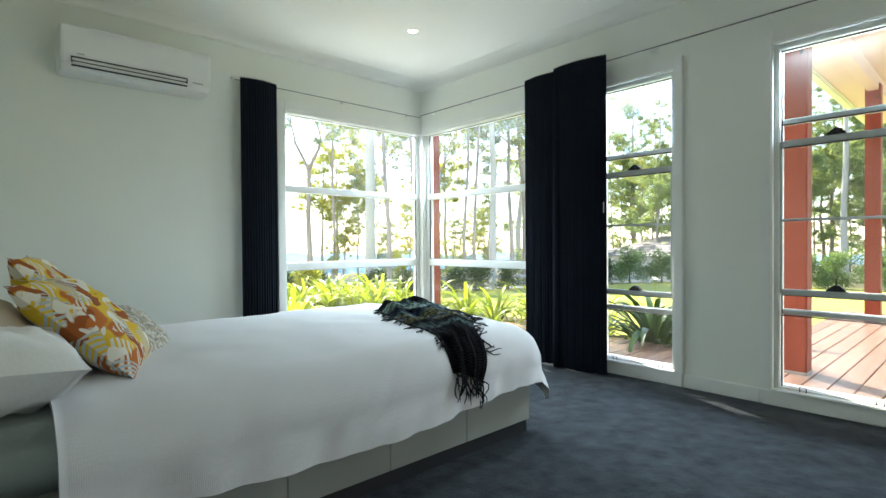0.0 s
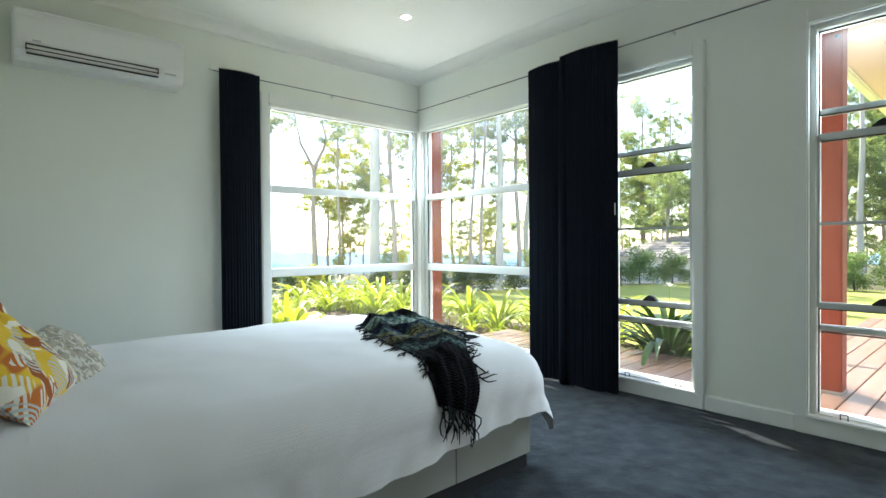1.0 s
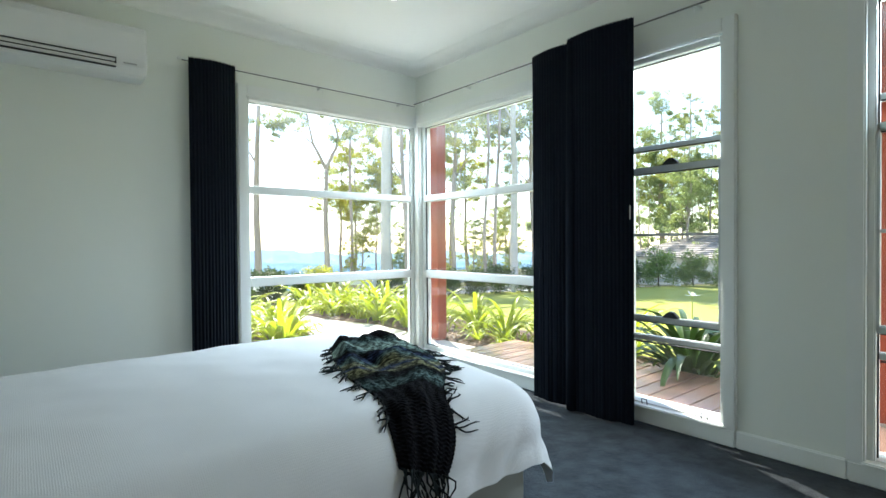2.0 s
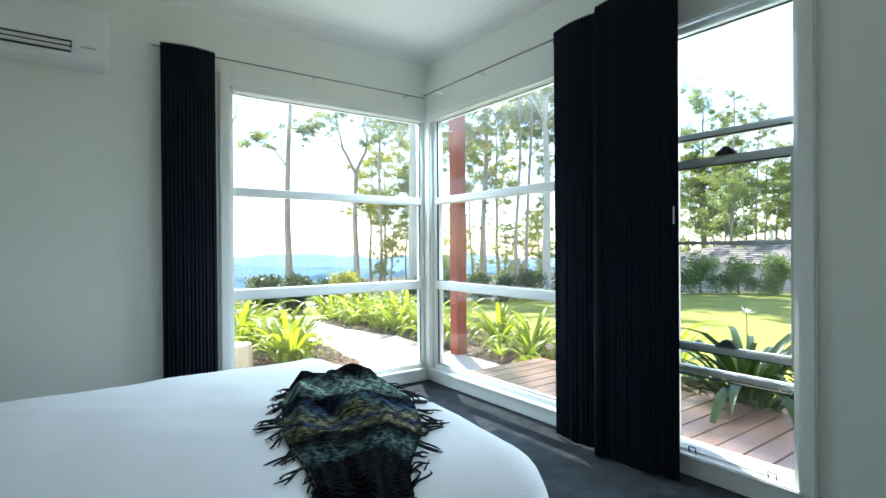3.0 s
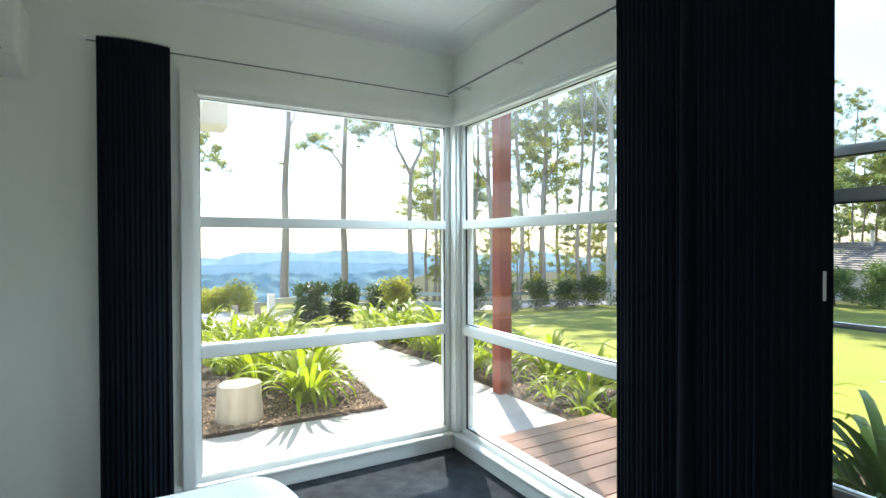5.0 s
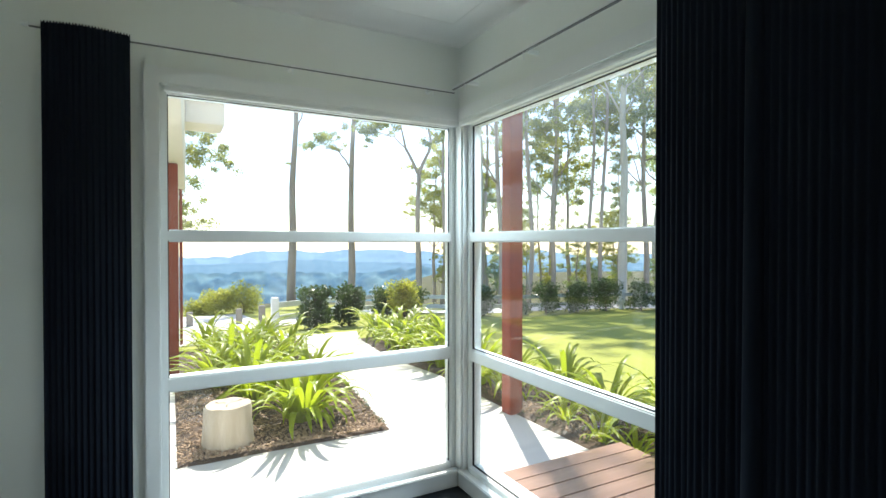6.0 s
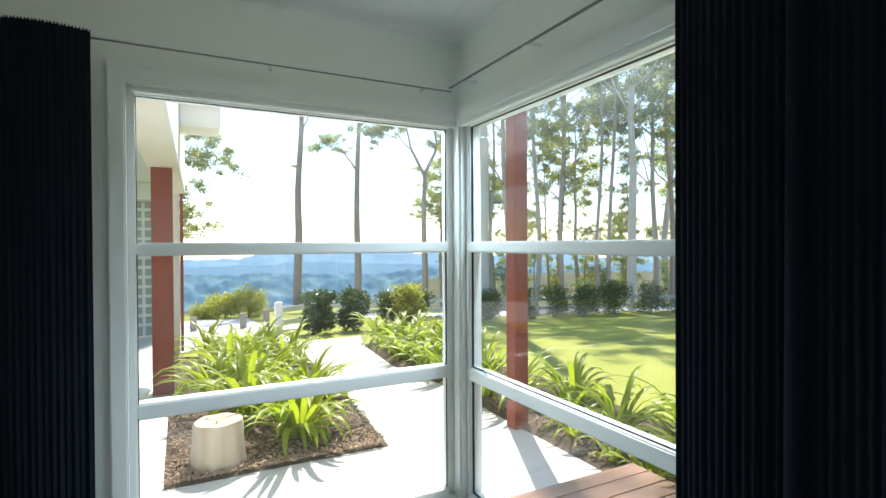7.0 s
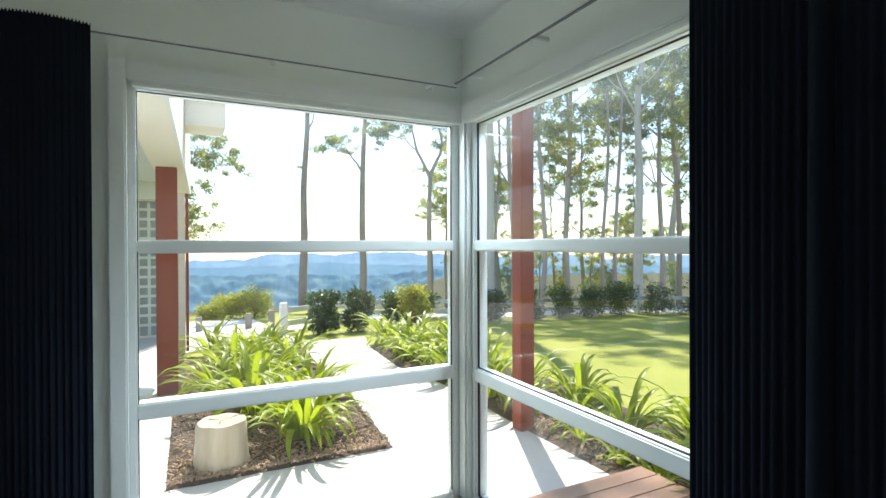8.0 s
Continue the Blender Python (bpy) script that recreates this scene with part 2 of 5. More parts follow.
class Mesh:
    """Collects corners and faces of one mesh."""

    def __init__(self):
        self.v, self.f, self.m = [], [], []

    def add(self, vs, fs, mi=0):
        k = len(self.v)
        self.v += [tuple(p) for p in vs]
        self.f += [tuple(i + k for i in f) for f in fs]
        self.m += [mi] * len(fs)
        return self

    def box(self, x0, x1, y0, y1, z0, z1, c=0.0, mi=0):
        """A box with its long edges chamfered by c."""
        if c <= 0:
            vs = [(x, y, z) for x in (x0, x1) for y in (y0, y1) for z in (z0, z1)]
            return self.add(vs, [(0, 1, 3, 2), (4, 6, 7, 5), (0, 4, 5, 1), (2, 3, 7, 6), (0, 2, 6, 4), (1, 5, 7, 3)], mi)
        bm = bmesh.new()
        bmesh.ops.create_cube(bm, size=1)
        for v in bm.verts:
            v.co = Vector(((x0 + x1) / 2 + v.co.x * (x1 - x0), (y0 + y1) / 2 + v.co.y * (y1 - y0), (z0 + z1) / 2 + v.co.z * (z1 - z0)))
        bmesh.ops.bevel(bm, geom=bm.edges[:], offset=min(c, 0.45 * min(x1 - x0, y1 - y0, z1 - z0)), segments=2, affect="EDGES")
        bm.verts.index_update()
        self.add([v.co for v in bm.verts], [[v.index for v in f.verts] for f in bm.faces], mi)
        bm.free()
        return self

    def tube(self, pts, radii, n=8, mi=0, cap=True):
        pts = [Vector(p) for p in pts]
        vs, fs = [], []
        side = None
        for i, p in enumerate(pts):
            t = (pts[min(i + 1, len(pts) - 1)] - pts[max(i - 1, 0)]).normalized()
            if side is None:
                side = t.orthogonal().normalized()
            side = (side - t * side.dot(t)).normalized()
            up = t.cross(side)
            r = radii[i] if hasattr(radii, "__len__") else radii
            for k in range(n):
                a = 2 * math.pi * k / n
                vs.append(p + (side * math.cos(a) + up * math.sin(a)) * r)
        for i in range(len(pts) - 1):
            for k in range(n):
                fs.append((i * n + k, i * n + (k + 1) % n, (i + 1) * n + (k + 1) % n, (i + 1) * n + k))
        if cap:
            fs.append(tuple(range(n - 1, -1, -1)))
            fs.append(tuple((len(pts) - 1) * n + k for k in range(n)))
        return self.add(vs, fs, mi)

    def grid(self, fn, nu, nv, mi=0):
        vs = [fn(i / nu, j / nv) for i in range(nu + 1) for j in range(nv + 1)]
        fs = [(i * (nv + 1) + j, (i + 1) * (nv + 1) + j, (i + 1) * (nv + 1) + j + 1, i * (nv + 1) + j + 1) for i in range(nu) for j in range(nv)]
        return self.add(vs, fs, mi)

    def data(self, name, mats, smooth=False):
        me = bpy.data.meshes.new(name)
        me.from_pydata(self.v, [], self.f)
        for m in mats if isinstance(mats, (list, tuple)) else [mats]:
            me.materials.append(m)
        me.polygons.foreach_set("material_index", self.m)
        if smooth:
            me.polygons.foreach_set("use_smooth", [True] * len(self.f))
        me.update()
        return me


def part(name, mesh, material, parent=None, label="", smooth=False):
    ob = new(name, mesh.data(name, material, smooth))
    if parent is not None:
        ob.parent = parent
    return tagged(ob, label)


def thing(name, label, category, at=(0, 0, 0), group="", kind="", turn=0):
    ob = new(name)
    ob.matrix_basis = pose(*at, 0, 0, turn)
    ob.empty_display_size = 0.1
    return tagged(ob, label, category, group, kind)


rng = random.Random(7)


def ground_z(x, y):
    s = math.hypot(0.55 * max(x - 1.5, 0), max(y - 2.0, 0))
    far = max(0.0, min(1.0, (x - 4) / 6)) * max(0.0, min(1.0, (y - 6) / 5))
    return -0.27 - 0.065 * max(0, s - 1) - 0.26 * far * far * (3 - 2 * far)

# ---------- the room ----------
W, E_, S_, N_ = -3.85, 0.0, -6.5, 0.0
CEIL_Z = 2.70
FLOOR = -0.025
B0, B1 = -0.04, -1.80          # corner window along the east wall
C0, C1 = -2.10, -2.73          # narrow sash window
D0, D1 = -3.30, -3.93          # second sash window
A0, A1 = -1.59, -0.0           # corner window along the north wall
Z0, Z1 = 0.07, 2.17

m = Mesh()
m.box(W - 0.2, A0, N_, 0.2, -0.3, 2.95)
m.box(A0, 0.0, N_, 0.2, -0.3, Z0).box(A0, 0.0, N_, 0.2, Z1, 2.95)
tagged(part("wall_north", m, PAINT), "pale grey-green painted plaster wall", "wall", kind="structure")
m = Mesh()
m.box(0, 0.2, B1, 0.2, -0.3, Z0).box(0, 0.2, B1, 0.2, Z1, 2.95)
m.box(0, 0.2, C0, B1, -0.3, 2.95)
m.box(0, 0.2, C1, C0, -0.3, Z0).box(0, 0.2, C1, C0, Z1, 2.95)
m.box(0, 0.2, D0, C1, -0.3, 2.95)
m.box(0, 0.2, D1, D0, -0.3, Z0).box(0, 0.2, D1, D0, Z1, 2.95)
m.box(0, 0.2, -4.85, D1, -0.3, 2.95)
# unseen opening, added for the east fill lamp
m.box(0, 0.2, -6.25, -4.85, -0.3, Z0).box(0, 0.2, -6.25, -4.85, Z1 + 0.1, 2.95)
m.box(0, 0.2, -6.7, -6.25, -0.3, 2.95)
tagged(part("wall_east", m, PAINT), "pale grey-green painted plaster wall with openings", "wall", kind="structure")
m = Mesh()
m.box(-3.85, 0, S_ - 0.2, S_, -0.3, 2.95)
tagged(part("wall_south", m, PAINT), "pale painted plaster wall", "wall", kind="structure")
m = Mesh().box(W - 0.2, W, S_ - 0.2, 0.0, -0.3, 2.95)
tagged(part("wall_west", m, PAINT), "pale painted plaster wall", "wall", kind="structure")
m = Mesh().box(W, 0, S_, 0, CEIL_Z, CEIL_Z + 0.2)
tagged(part("ceiling", m, CEIL), "flat white plasterboard ceiling", "ceiling", kind="structure")
m = Mesh().box(W, 0, S_, 0, -0.3, FLOOR)
tagged(part("floor", m, CARPET), "charcoal blue cut-pile carpet", "carpet", kind="structure")

# coved cornice
m = Mesh()
prof = [(0.0, 0.095)] + [(0.09 - 0.085 * math.cos(a), 0.09 - 0.085 * math.sin(a)) for a in [k * math.pi / 16 for k in range(9)]] + [(0.095, 0.0)]
ring = [(W, S_), (0, S_), (0, 0), (W, 0)]
vs, fs = [], []
for (cx, cy), (sx, sy) in zip(ring, [(1, 1), (-1, 1), (-1, -1), (1, -1)]):
    for o, dz in prof:
        vs.append((cx + sx * o, cy + sy * o, CEIL_Z - dz))
np_ = len(prof)
for a in range(4):
    b = (a + 1) % 4
    for k in range(np_ - 1):
        fs.append((a * np_ + k, b * np_ + k, b * np_ + k + 1, a * np_ + k + 1))
m.add(vs, fs)
tagged(part("cornice", m, CEIL, smooth=True), "white coved plaster cornice", "cornice", kind="structure")


def skirting(m, x0, x1, y0, y1, h):
    """A flat skirting board with a rounded upper edge."""
    m.box(x0, x1, y0, y1, FLOOR, h, 0.006)


m = Mesh()
skirting(m, W, A0 - 0.05, -0.018, 0, 0.09)
skirting(m, A0 - 0.05, -0.018, -0.022, 0, 0.068)
skirting(m, -0.022, 0, C1 - 0.05, 0, 0.068)
skirting(m, -0.018, 0, D0 + 0.05, C1 - 0.05, 0.068)
skirting(m, -0.022, 0, D1 - 0.05, D0 + 0.05, 0.068)
skirting(m, -0.018, 0, S_, D1 - 0.05, 0.09)
skirting(m, W, W + 0.018, S_, 0, 0.09)
tagged(part("baseboard", m, GLOSS), "white gloss painted skirting board", "skirting", kind="structure")

# architraves
m = Mesh()
m.box(A0 - 0.055, A0 + 0.012, -0.022, 0.02, 0.068, 2.24, 0.007)
m.box(A0 + 0.012, 0, -0.020, 0.02, Z1 - 0.012, 2.24, 0.007)
m.box(A0 + 0.03, 0, -0.012, 0.02, Z1 - 0.035, Z1 - 0.012, 0.004)
m.box(-0.020, 0.02, B1, -0.0, Z1 - 0.012, 2.24, 0.007)
m.box(-0.012, 0.02, B1, -0.0, Z1 - 0.035, Z1 - 0.012, 0.004)
m.box(-0.022, 0.02, B1 - 0.06, B1 + 0.012, 0.068, 2.24, 0.007)
for a, b in ((C0, C1), (D0, D1)):
    m.box(-0.022, 0.02, a - 0.012, a + 0.055, 0.068, 2.24, 0.007)
    m.box(-0.022, 0.02, b - 0.055, b + 0.012, 0.068, 2.24, 0.007)
    m.box(-0.020, 0.02, b + 0.012, a - 0.012, Z1 - 0.012, 2.24, 0.007)
tagged(part("trim", m, GLOSS), "white gloss painted window architraves", "architrave", kind="structure")

# corner window: two glazed sides that meet in one post
T_UP, T_LOW = (1.442, 1.50), (0.737, 0.808)
win = thing("window_1", "white framed corner window of three panes a side", "window", kind="structure")
m = Mesh()
m.box(-0.045, 0.03, 0.03, 0.105, Z0, Z1, 0.008).box(0.03, 0.105, -0.08, 0.0, Z0, Z1, 0.008)
m.box(-0.01, 0.045, -0.045, 0.045, Z0, Z1, 0.012)
m.box(0.03, 0.16, 0.0, 0.16, Z0, Z1, 0.006)
part("corner_post", m, GLOSS, win)
m = Mesh()
m.box(A0, A0 + 0.042, 0.02, 0.105, Z0, Z1, 0.006)
m.box(A0 + 0.042, -0.045, 0.02, 0.105, Z0, 0.112, 0.006)
m.box(A0 + 0.042, -0.045, 0.02, 0.105, 2.13, Z1, 0.006)
m.box(A0 + 0.04, -0.04, 0.025, 0.1, *T_UP, 0.007).box(A0 + 0.04, -0.04, 0.025, 0.1, *T_LOW, 0.007)
part("window_frame", m, GLOSS, win)
m = Mesh()
m.box(0.02, 0.105, B1, B1 + 0.042, Z0, Z1, 0.006)
m.box(0.02, 0.105, B1 + 0.042, -0.08, Z0, 0.112, 0.006)
m.box(0.02, 0.105, B1 + 0.042, -0.08, 2.13, Z1, 0.006)
m.box(0.025, 0.1, B1 + 0.04, -0.075, *T_UP, 0.007).box(0.025, 0.1, B1 + 0.04, -0.075, *T_LOW, 0.007)
part("window_frame", m, GLOSS, win)
m = Mesh()
for z in (2.127, T_LOW[1], 0.112):
    m.box(0.045, 0.056, B1 + 0.042, -0.08, z, z + 0.004)
m.box(0.045, 0.056, -0.084, -0.080, 0.112, 2.13)
m.box(A0 + 0.042, A0 + 0.046, 0.045, 0.056, 0.112, 2.13).box(-0.049, -0.045, 0.045, 0.056, 0.112, 2.13)
m.box(A0 + 0.042, -0.045, 0.045, 0.056, 2.127, 2.131)
part("glazing_seal", m, SEAL, win)
for z0, z1 in ((0.112, T_LOW[0]), (T_LOW[1], T_UP[0]), (T_UP[1], 2.13)):
    part("pane", Mesh().box(A0 + 0.04, -0.04, 0.058, 0.064, z0, z1), GLASS, win)
    part("pane", Mesh().box(0.058, 0.064, B1 + 0.04, -0.08, z0, z1), GLASS, win)
part("window_sill", Mesh().box(A0, -0.02, -0.03, 0.03, 0.062, 0.078, 0.006).box(-0.03, 0.03, B1, -0.02, 0.062, 0.078, 0.006), GLOSS, win)


def sash_window(name, a, b, up):
    """A tall double sash window with its two bars, from y = a down to y = b."""
    w = thing(name, "grey aluminium sash window with black latches", "window", kind="structure")
    m = Mesh()
    m.box(0.02, 0.12, a - 0.04, a, Z0, Z1, 0.005).box(0.02, 0.12, b, b + 0.04, Z0, Z1, 0.005)
    m.box(0.02, 0.12, b + 0.04, a - 0.04, Z0 - 0.0, 0.085, 0.005).box(0.02, 0.12, b + 0.04, a - 0.04, 2.13, Z1, 0.005)
    part("window_frame", m, GLOSS, w)
    m = Mesh()
    for z, x0, h in ((1.625 + up, 0.065, 0.036), (0.472 + up, 0.065, 0.034)):
        m.box(x0, x0 + 0.035, b + 0.04, a - 0.04, z - h / 2, z + h / 2, 0.006)
    part("fixed_rail", m, ALU, w)
    m = Mesh()
    for z, h in ((1.488 + up, 0.04), (0.595 + up, 0.036), (1.1, 0.016)):
        m.box(0.03, 0.062, b + 0.04, a - 0.04, z - h / 2, z + h / 2, 0.006)
    m.box(0.03, 0.062, b + 0.04, b + 0.052, 0.595 + up, 1.5 + up).box(0.03, 0.062, a - 0.052, a - 0.04, 0.595 + up, 1.5 + up)
    part("sliding_sash", m, ALU, w)
    m = Mesh()
    m.box(0.06, 0.066, b + 0.04, a - 0.04, 2.124, 2.131)
    m.box(0.06, 0.066, a - 0.046, a - 0.04, 0.085, 2.13).box(0.06, 0.066, b + 0.04, b + 0.046, 0.085, 2.13)
    for z in (1.605, 1.466, 0.452, 0.575):
        m.box(0.031, 0.061, b + 0.053, a - 0.053, z + up - 0.002, z + up + 0.002)
    part("glazing_seal", m, SEAL, w)
    part("pane", Mesh().box(0.08, 0.085, b + 0.04, a - 0.04, 1.63 + up, 2.13), GLASS, w)
    part("pane", Mesh().box(0.08, 0.085, b + 0.04, a - 0.04, 0.085, 0.47 + up), GLASS, w)
    part("pane", Mesh().box(0.044, 0.049, b + 0.05, a - 0.05, 0.6 + up, 1.48 + up), GLASS, w)
    c = (a + b) / 2
    for z in (1.508 + up, 0.613 + up):
        m = Mesh()
        pr = [(-0.045, 0.0), (-0.04, 0.012), (-0.016, 0.034), (0.004, 0.038), (0.018, 0.03), (0.045, 0.008), (0.047, 0.0)]
        vs = [(x, c + s, z + t) for x in (0.022, 0.05) for s, t in pr]
        k = len(pr)
        m.add(vs, [tuple(range(k)), tuple(range(2 * k - 1, k - 1, -1))] + [(i, k + i, k + (i + 1) % k, (i + 1) % k) for i in range(k)])
        m.tube([(0.020, c - 0.006, z + 0.022), (0.012, c - 0.006, z + 0.022)], 0.008, 10)
        part("latch", m, LATCH, w)
    for s in (a - 0.16, b + 0.12):
        pts = [(0.012, s - 0.018, 0.078), (0.006, s - 0.018, 0.108), (0.006, s + 0.014, 0.108), (0.012, s + 0.014, 0.078)]
        part("lift_ring", Mesh().tube(pts, 0.003, 6), LATCH, w)
    part("window_sill", Mesh().box(-0.03, 0.03, b, a, 0.062, 0.078, 0.006), GLOSS, w)
    return w


sash_window("window_2", C0, C1, 0.0)
sash_window("window_3", D0, D1, 0.07)

# ---------- things in the room ----------


def curtain(name, p0, p1, nrm, folds, depth, z0, z1, label, bow=0.03):
    """A drawn-back pleated drape between two plan points."""
    p0, p1, nrm = Vector(p0), Vector(p1), Vector(nrm)
    c = thing(name, label, "curtain", group="bedroom drapes")
    seed = rng.random() * 9
    nu, nv = folds * 10, 26

    def sheet(off):
        def fn(u, v):
            s = u * folds * 2 * math.pi
            grow = 0.75 + 0.35 * (1 - v) + 0.12 * noise.noise((u * 6, v * 2, seed))
            wob = 0.012 * noise.noise((u * folds * 0.7, v * 1.3, seed + 4)) * (1 - v)
            a = depth * grow * (math.sin(s) + 0.22 * math.sin(2 * s + 1.0) * (1 - v)) + wob + off
            p = p0.lerp(p1, u) + nrm * (a + bow * math.sin(u * math.pi))
            top = 0.006 * math.cos(2 * s) if v > 0.99 else 0
            hem = 0.008 * noise.noise((u * 9, 3.1, seed)) if v < 0.01 else 0
            return (p.x, p.y, z0 + (z1 - z0) * v + top + hem)
        return fn
    m = Mesh().grid(sheet(0.0), nu, nv).grid(sheet(0.005), nu, nv)
    part("drape", m, DRAPE, c, smooth=True)
    m = Mesh()

    def tape(u, v):
        s = u * folds * 2 * math.pi
        p = p0.lerp(p1, u) + nrm * (depth * 0.8 * math.sin(s) + 0.008 + bow * math.sin(u * math.pi))
        return (p.x, p.y, z1 - 0.075 + 0.07 * v)
    m.grid(tape, nu, 2)
    part("heading_tape", m, DRAPE, c, "gathered pleat heading", smooth=True)
    return c


curtain("curtain", (-1.99, -0.10), (-1.685, -0.10), (0, -1), 14, 0.0038, -0.012, 2.325, "midnight blue pleated drape drawn beside the corner window")
curtain("curtain", (-0.115, -1.51), (-0.115, -1.87), (-1, 0), 15, 0.0035, -0.012, 2.345, "midnight blue pleated drape drawn back on the long wall")
lead = curtain("curtain", (-0.165, -1.84), (-0.135, -2.28), (-1, 0), 19, 0.0038, -0.012, 2.355, "midnight blue pleated drape with a deep leading edge")
m = Mesh().tube([(-0.175, -1.868, z) for z in (-0.012, 0.4, 0.9, 1.4, 1.9, 2.33)], [0.034, 0.032, 0.029, 0.027, 0.025, 0.022], 14)
part("leading_fold", m, DRAPE, lead, "rolled leading edge", smooth=True)
m = Mesh().tube([(-0.162, -2.27, 1.19), (-0.162, -2.27, 1.27)], 0.004, 8)
tagged(part("curtain_wand", m, STEEL), "short grey draw wand clipped to the drape", "curtain wand")

rail = thing("curtain_track", "slim curtain track that turns the corner on small brackets", "curtain track")
m = Mesh()
m.box(-2.03, -0.085, -0.096, -0.082, 2.305, 2.317, 0.003)
m.tube([(-2.03, -0.089, 2.311), (-2.055, -0.089, 2.311)], 0.010, 10)
part("track", m, GLOSS, rail)
m = Mesh()
m.box(-0.097, -0.082, -4.4, -0.085, 2.325, 2.338, 0.003)
part("track", m, GLOSS, rail)
# grey strip below the track, its colour standing for shade in the slot
m = Mesh().box(-2.03, -0.085, -0.0955, -0.0825, 2.3015, 2.3045).box(-0.0965, -0.0825, -4.4, -0.085, 2.3205, 2.3245)
part("channel_shade_strip", m, CHANNEL, rail)
for x in (-1.9, -1.0, -0.22):
    m = Mesh().box(x - 0.008, x + 0.008, -0.082, 0, 2.302, 2.320, 0.003).box(x - 0.003, x + 0.003, -0.092, -0.084, 2.265, 2.301, 0.002)
    part("bracket", m, GLOSS, rail)
for y in (-0.22, -0.75, -1.45, -2.6, -3.3, -4.1):
    m = Mesh().box(-0.082, 0, y - 0.008, y + 0.008, 2.322, 2.340, 0.003).box(-0.093, -0.085, y - 0.003, y + 0.003, 2.285, 2.32, 0.002)
    part("bracket", m, GLOSS, rail)

# wall-mounted air conditioner
ac = thing("air_conditioner", "white wall-mounted split air conditioner", "air conditioner", at=(-2.71, 0, 2.11))
prof = [(0, 0.0), (-0.14, 0.0), (-0.175, 0.012), (-0.205, 0.05), (-0.212, 0.10), (-0.212, 0.25), (-0.205, 0.285), (-0.185, 0.30), (0, 0.30)]
m = Mesh()
k = len(prof)
secs = [(-0.46, 0.93), (-0.452, 0.985), (-0.44, 1.0), (0.44, 1.0), (0.452, 0.985), (0.46, 0.93)]
vs = [(x, y * s, 0.15 + (z - 0.15) * s) for x, s in secs for y, z in prof]
fs = [(i * k + j, (i + 1) * k + j, (i + 1) * k + (j + 1) % k, i * k + (j + 1) % k) for i in range(len(secs) - 1) for j in range(k)]
fs += [tuple(range(k)), tuple((len(secs) - 1) * k + j for j in range(k - 1, -1, -1))]
m.add(vs, fs)
part("body", m, PLASTIC, ac)
m = Mesh().box(-0.395, 0.285, -0.214, -0.19, 0.034, 0.078, 0.006)
part("flap", m, PLASTIC, ac)
m = Mesh()
for z in (0.083, 0.056, 0.030):
    m.box(-0.40, 0.29, -0.2175, -0.2, z - 0.003, z + 0.003)
for x in (-0.40, 0.29):
    m.box(x - 0.0025, x + 0.0025, -0.2175, -0.2, 0.050, 0.086)
part("air_slot", m, SEAL, ac)
part("indicator_strip", Mesh().box(0.33, 0.40, -0.2145, -0.2, 0.060, 0.067), STEEL, ac)
part("badge", Mesh().box(-0.37, -0.33, -0.2155, -0.2, 0.105, 0.112), STEEL, ac)

# recessed downlight
dl = thing("downlight", "recessed round white downlight, switched on", "downlight", at=(-0.94, -1.02, 2.70))
m = Mesh()
for r0, r1, z0, z1 in ((0.036, 0.05, -0.006, -0.003),):
    vs, fs = [], []
    for i in range(28):
        a = 2 * math.pi * i / 28
        for r, z in ((0.036, 0.0), (0.037, -0.006), (0.047, -0.005), (0.05, 0.0)):
            vs.append((r * math.cos(a), r * math.sin(a), z))
    for i in range(28):
        j = (i + 1) % 28
        for q in range(3):
            fs.append((i * 4 + q, j * 4 + q, j * 4 + q + 1, i * 4 + q + 1))
    m.add(vs, fs)
part("rim", m, GLOSS, dl, smooth=True)
m = Mesh()
m.add([(0.037 * math.cos(2 * math.pi * i / 28), 0.037 * math.sin(2 * math.pi * i / 28), -0.003) for i in range(28)], [tuple(range(27, -1, -1))])
part("lens", m, LAMPGLOW, dl)

# ---------- the bed ----------
BX0, BX1, BY0, BY1 = -3.62, -1.42, -2.56, -1.02
TOP = 0.54
bed = thing("bed", "low bed with a grey panelled base and grey-green sheet", "bed", at=(0, 0, 0))
part("plinth", Mesh().box(BX0 + 0.05, BX1 - 0.012, BY0 + 0.012, BY1 - 0.05, FLOOR, 0.045), PLINTH, bed)
for x0, x1 in ((-3.62, -2.78), (-2.78, -2.333), (-2.333, -1.89), (-1.89, -1.42)):
    part("side_panel", Mesh().box(x0 + 0.0006, x1 - 0.0006, BY0, BY0 + 0.03, 0.04, 0.31, 0.0025), BASE, bed)
    part("side_panel", Mesh().box(x0 + 0.0006, x1 - 0.0006, BY1 - 0.03, BY1, 0.04, 0.31, 0.006), BASE, bed)
part("end_panel", Mesh().box(BX1 - 0.03, BX1, BY0 + 0.032, BY1 - 0.032, 0.04, 0.31, 0.006), BASE, bed)
part("bed_deck", Mesh().box(BX0, BX1 - 0.035, BY0 + 0.035, BY1 - 0.035, 0.25, 0.30), BASE, bed)


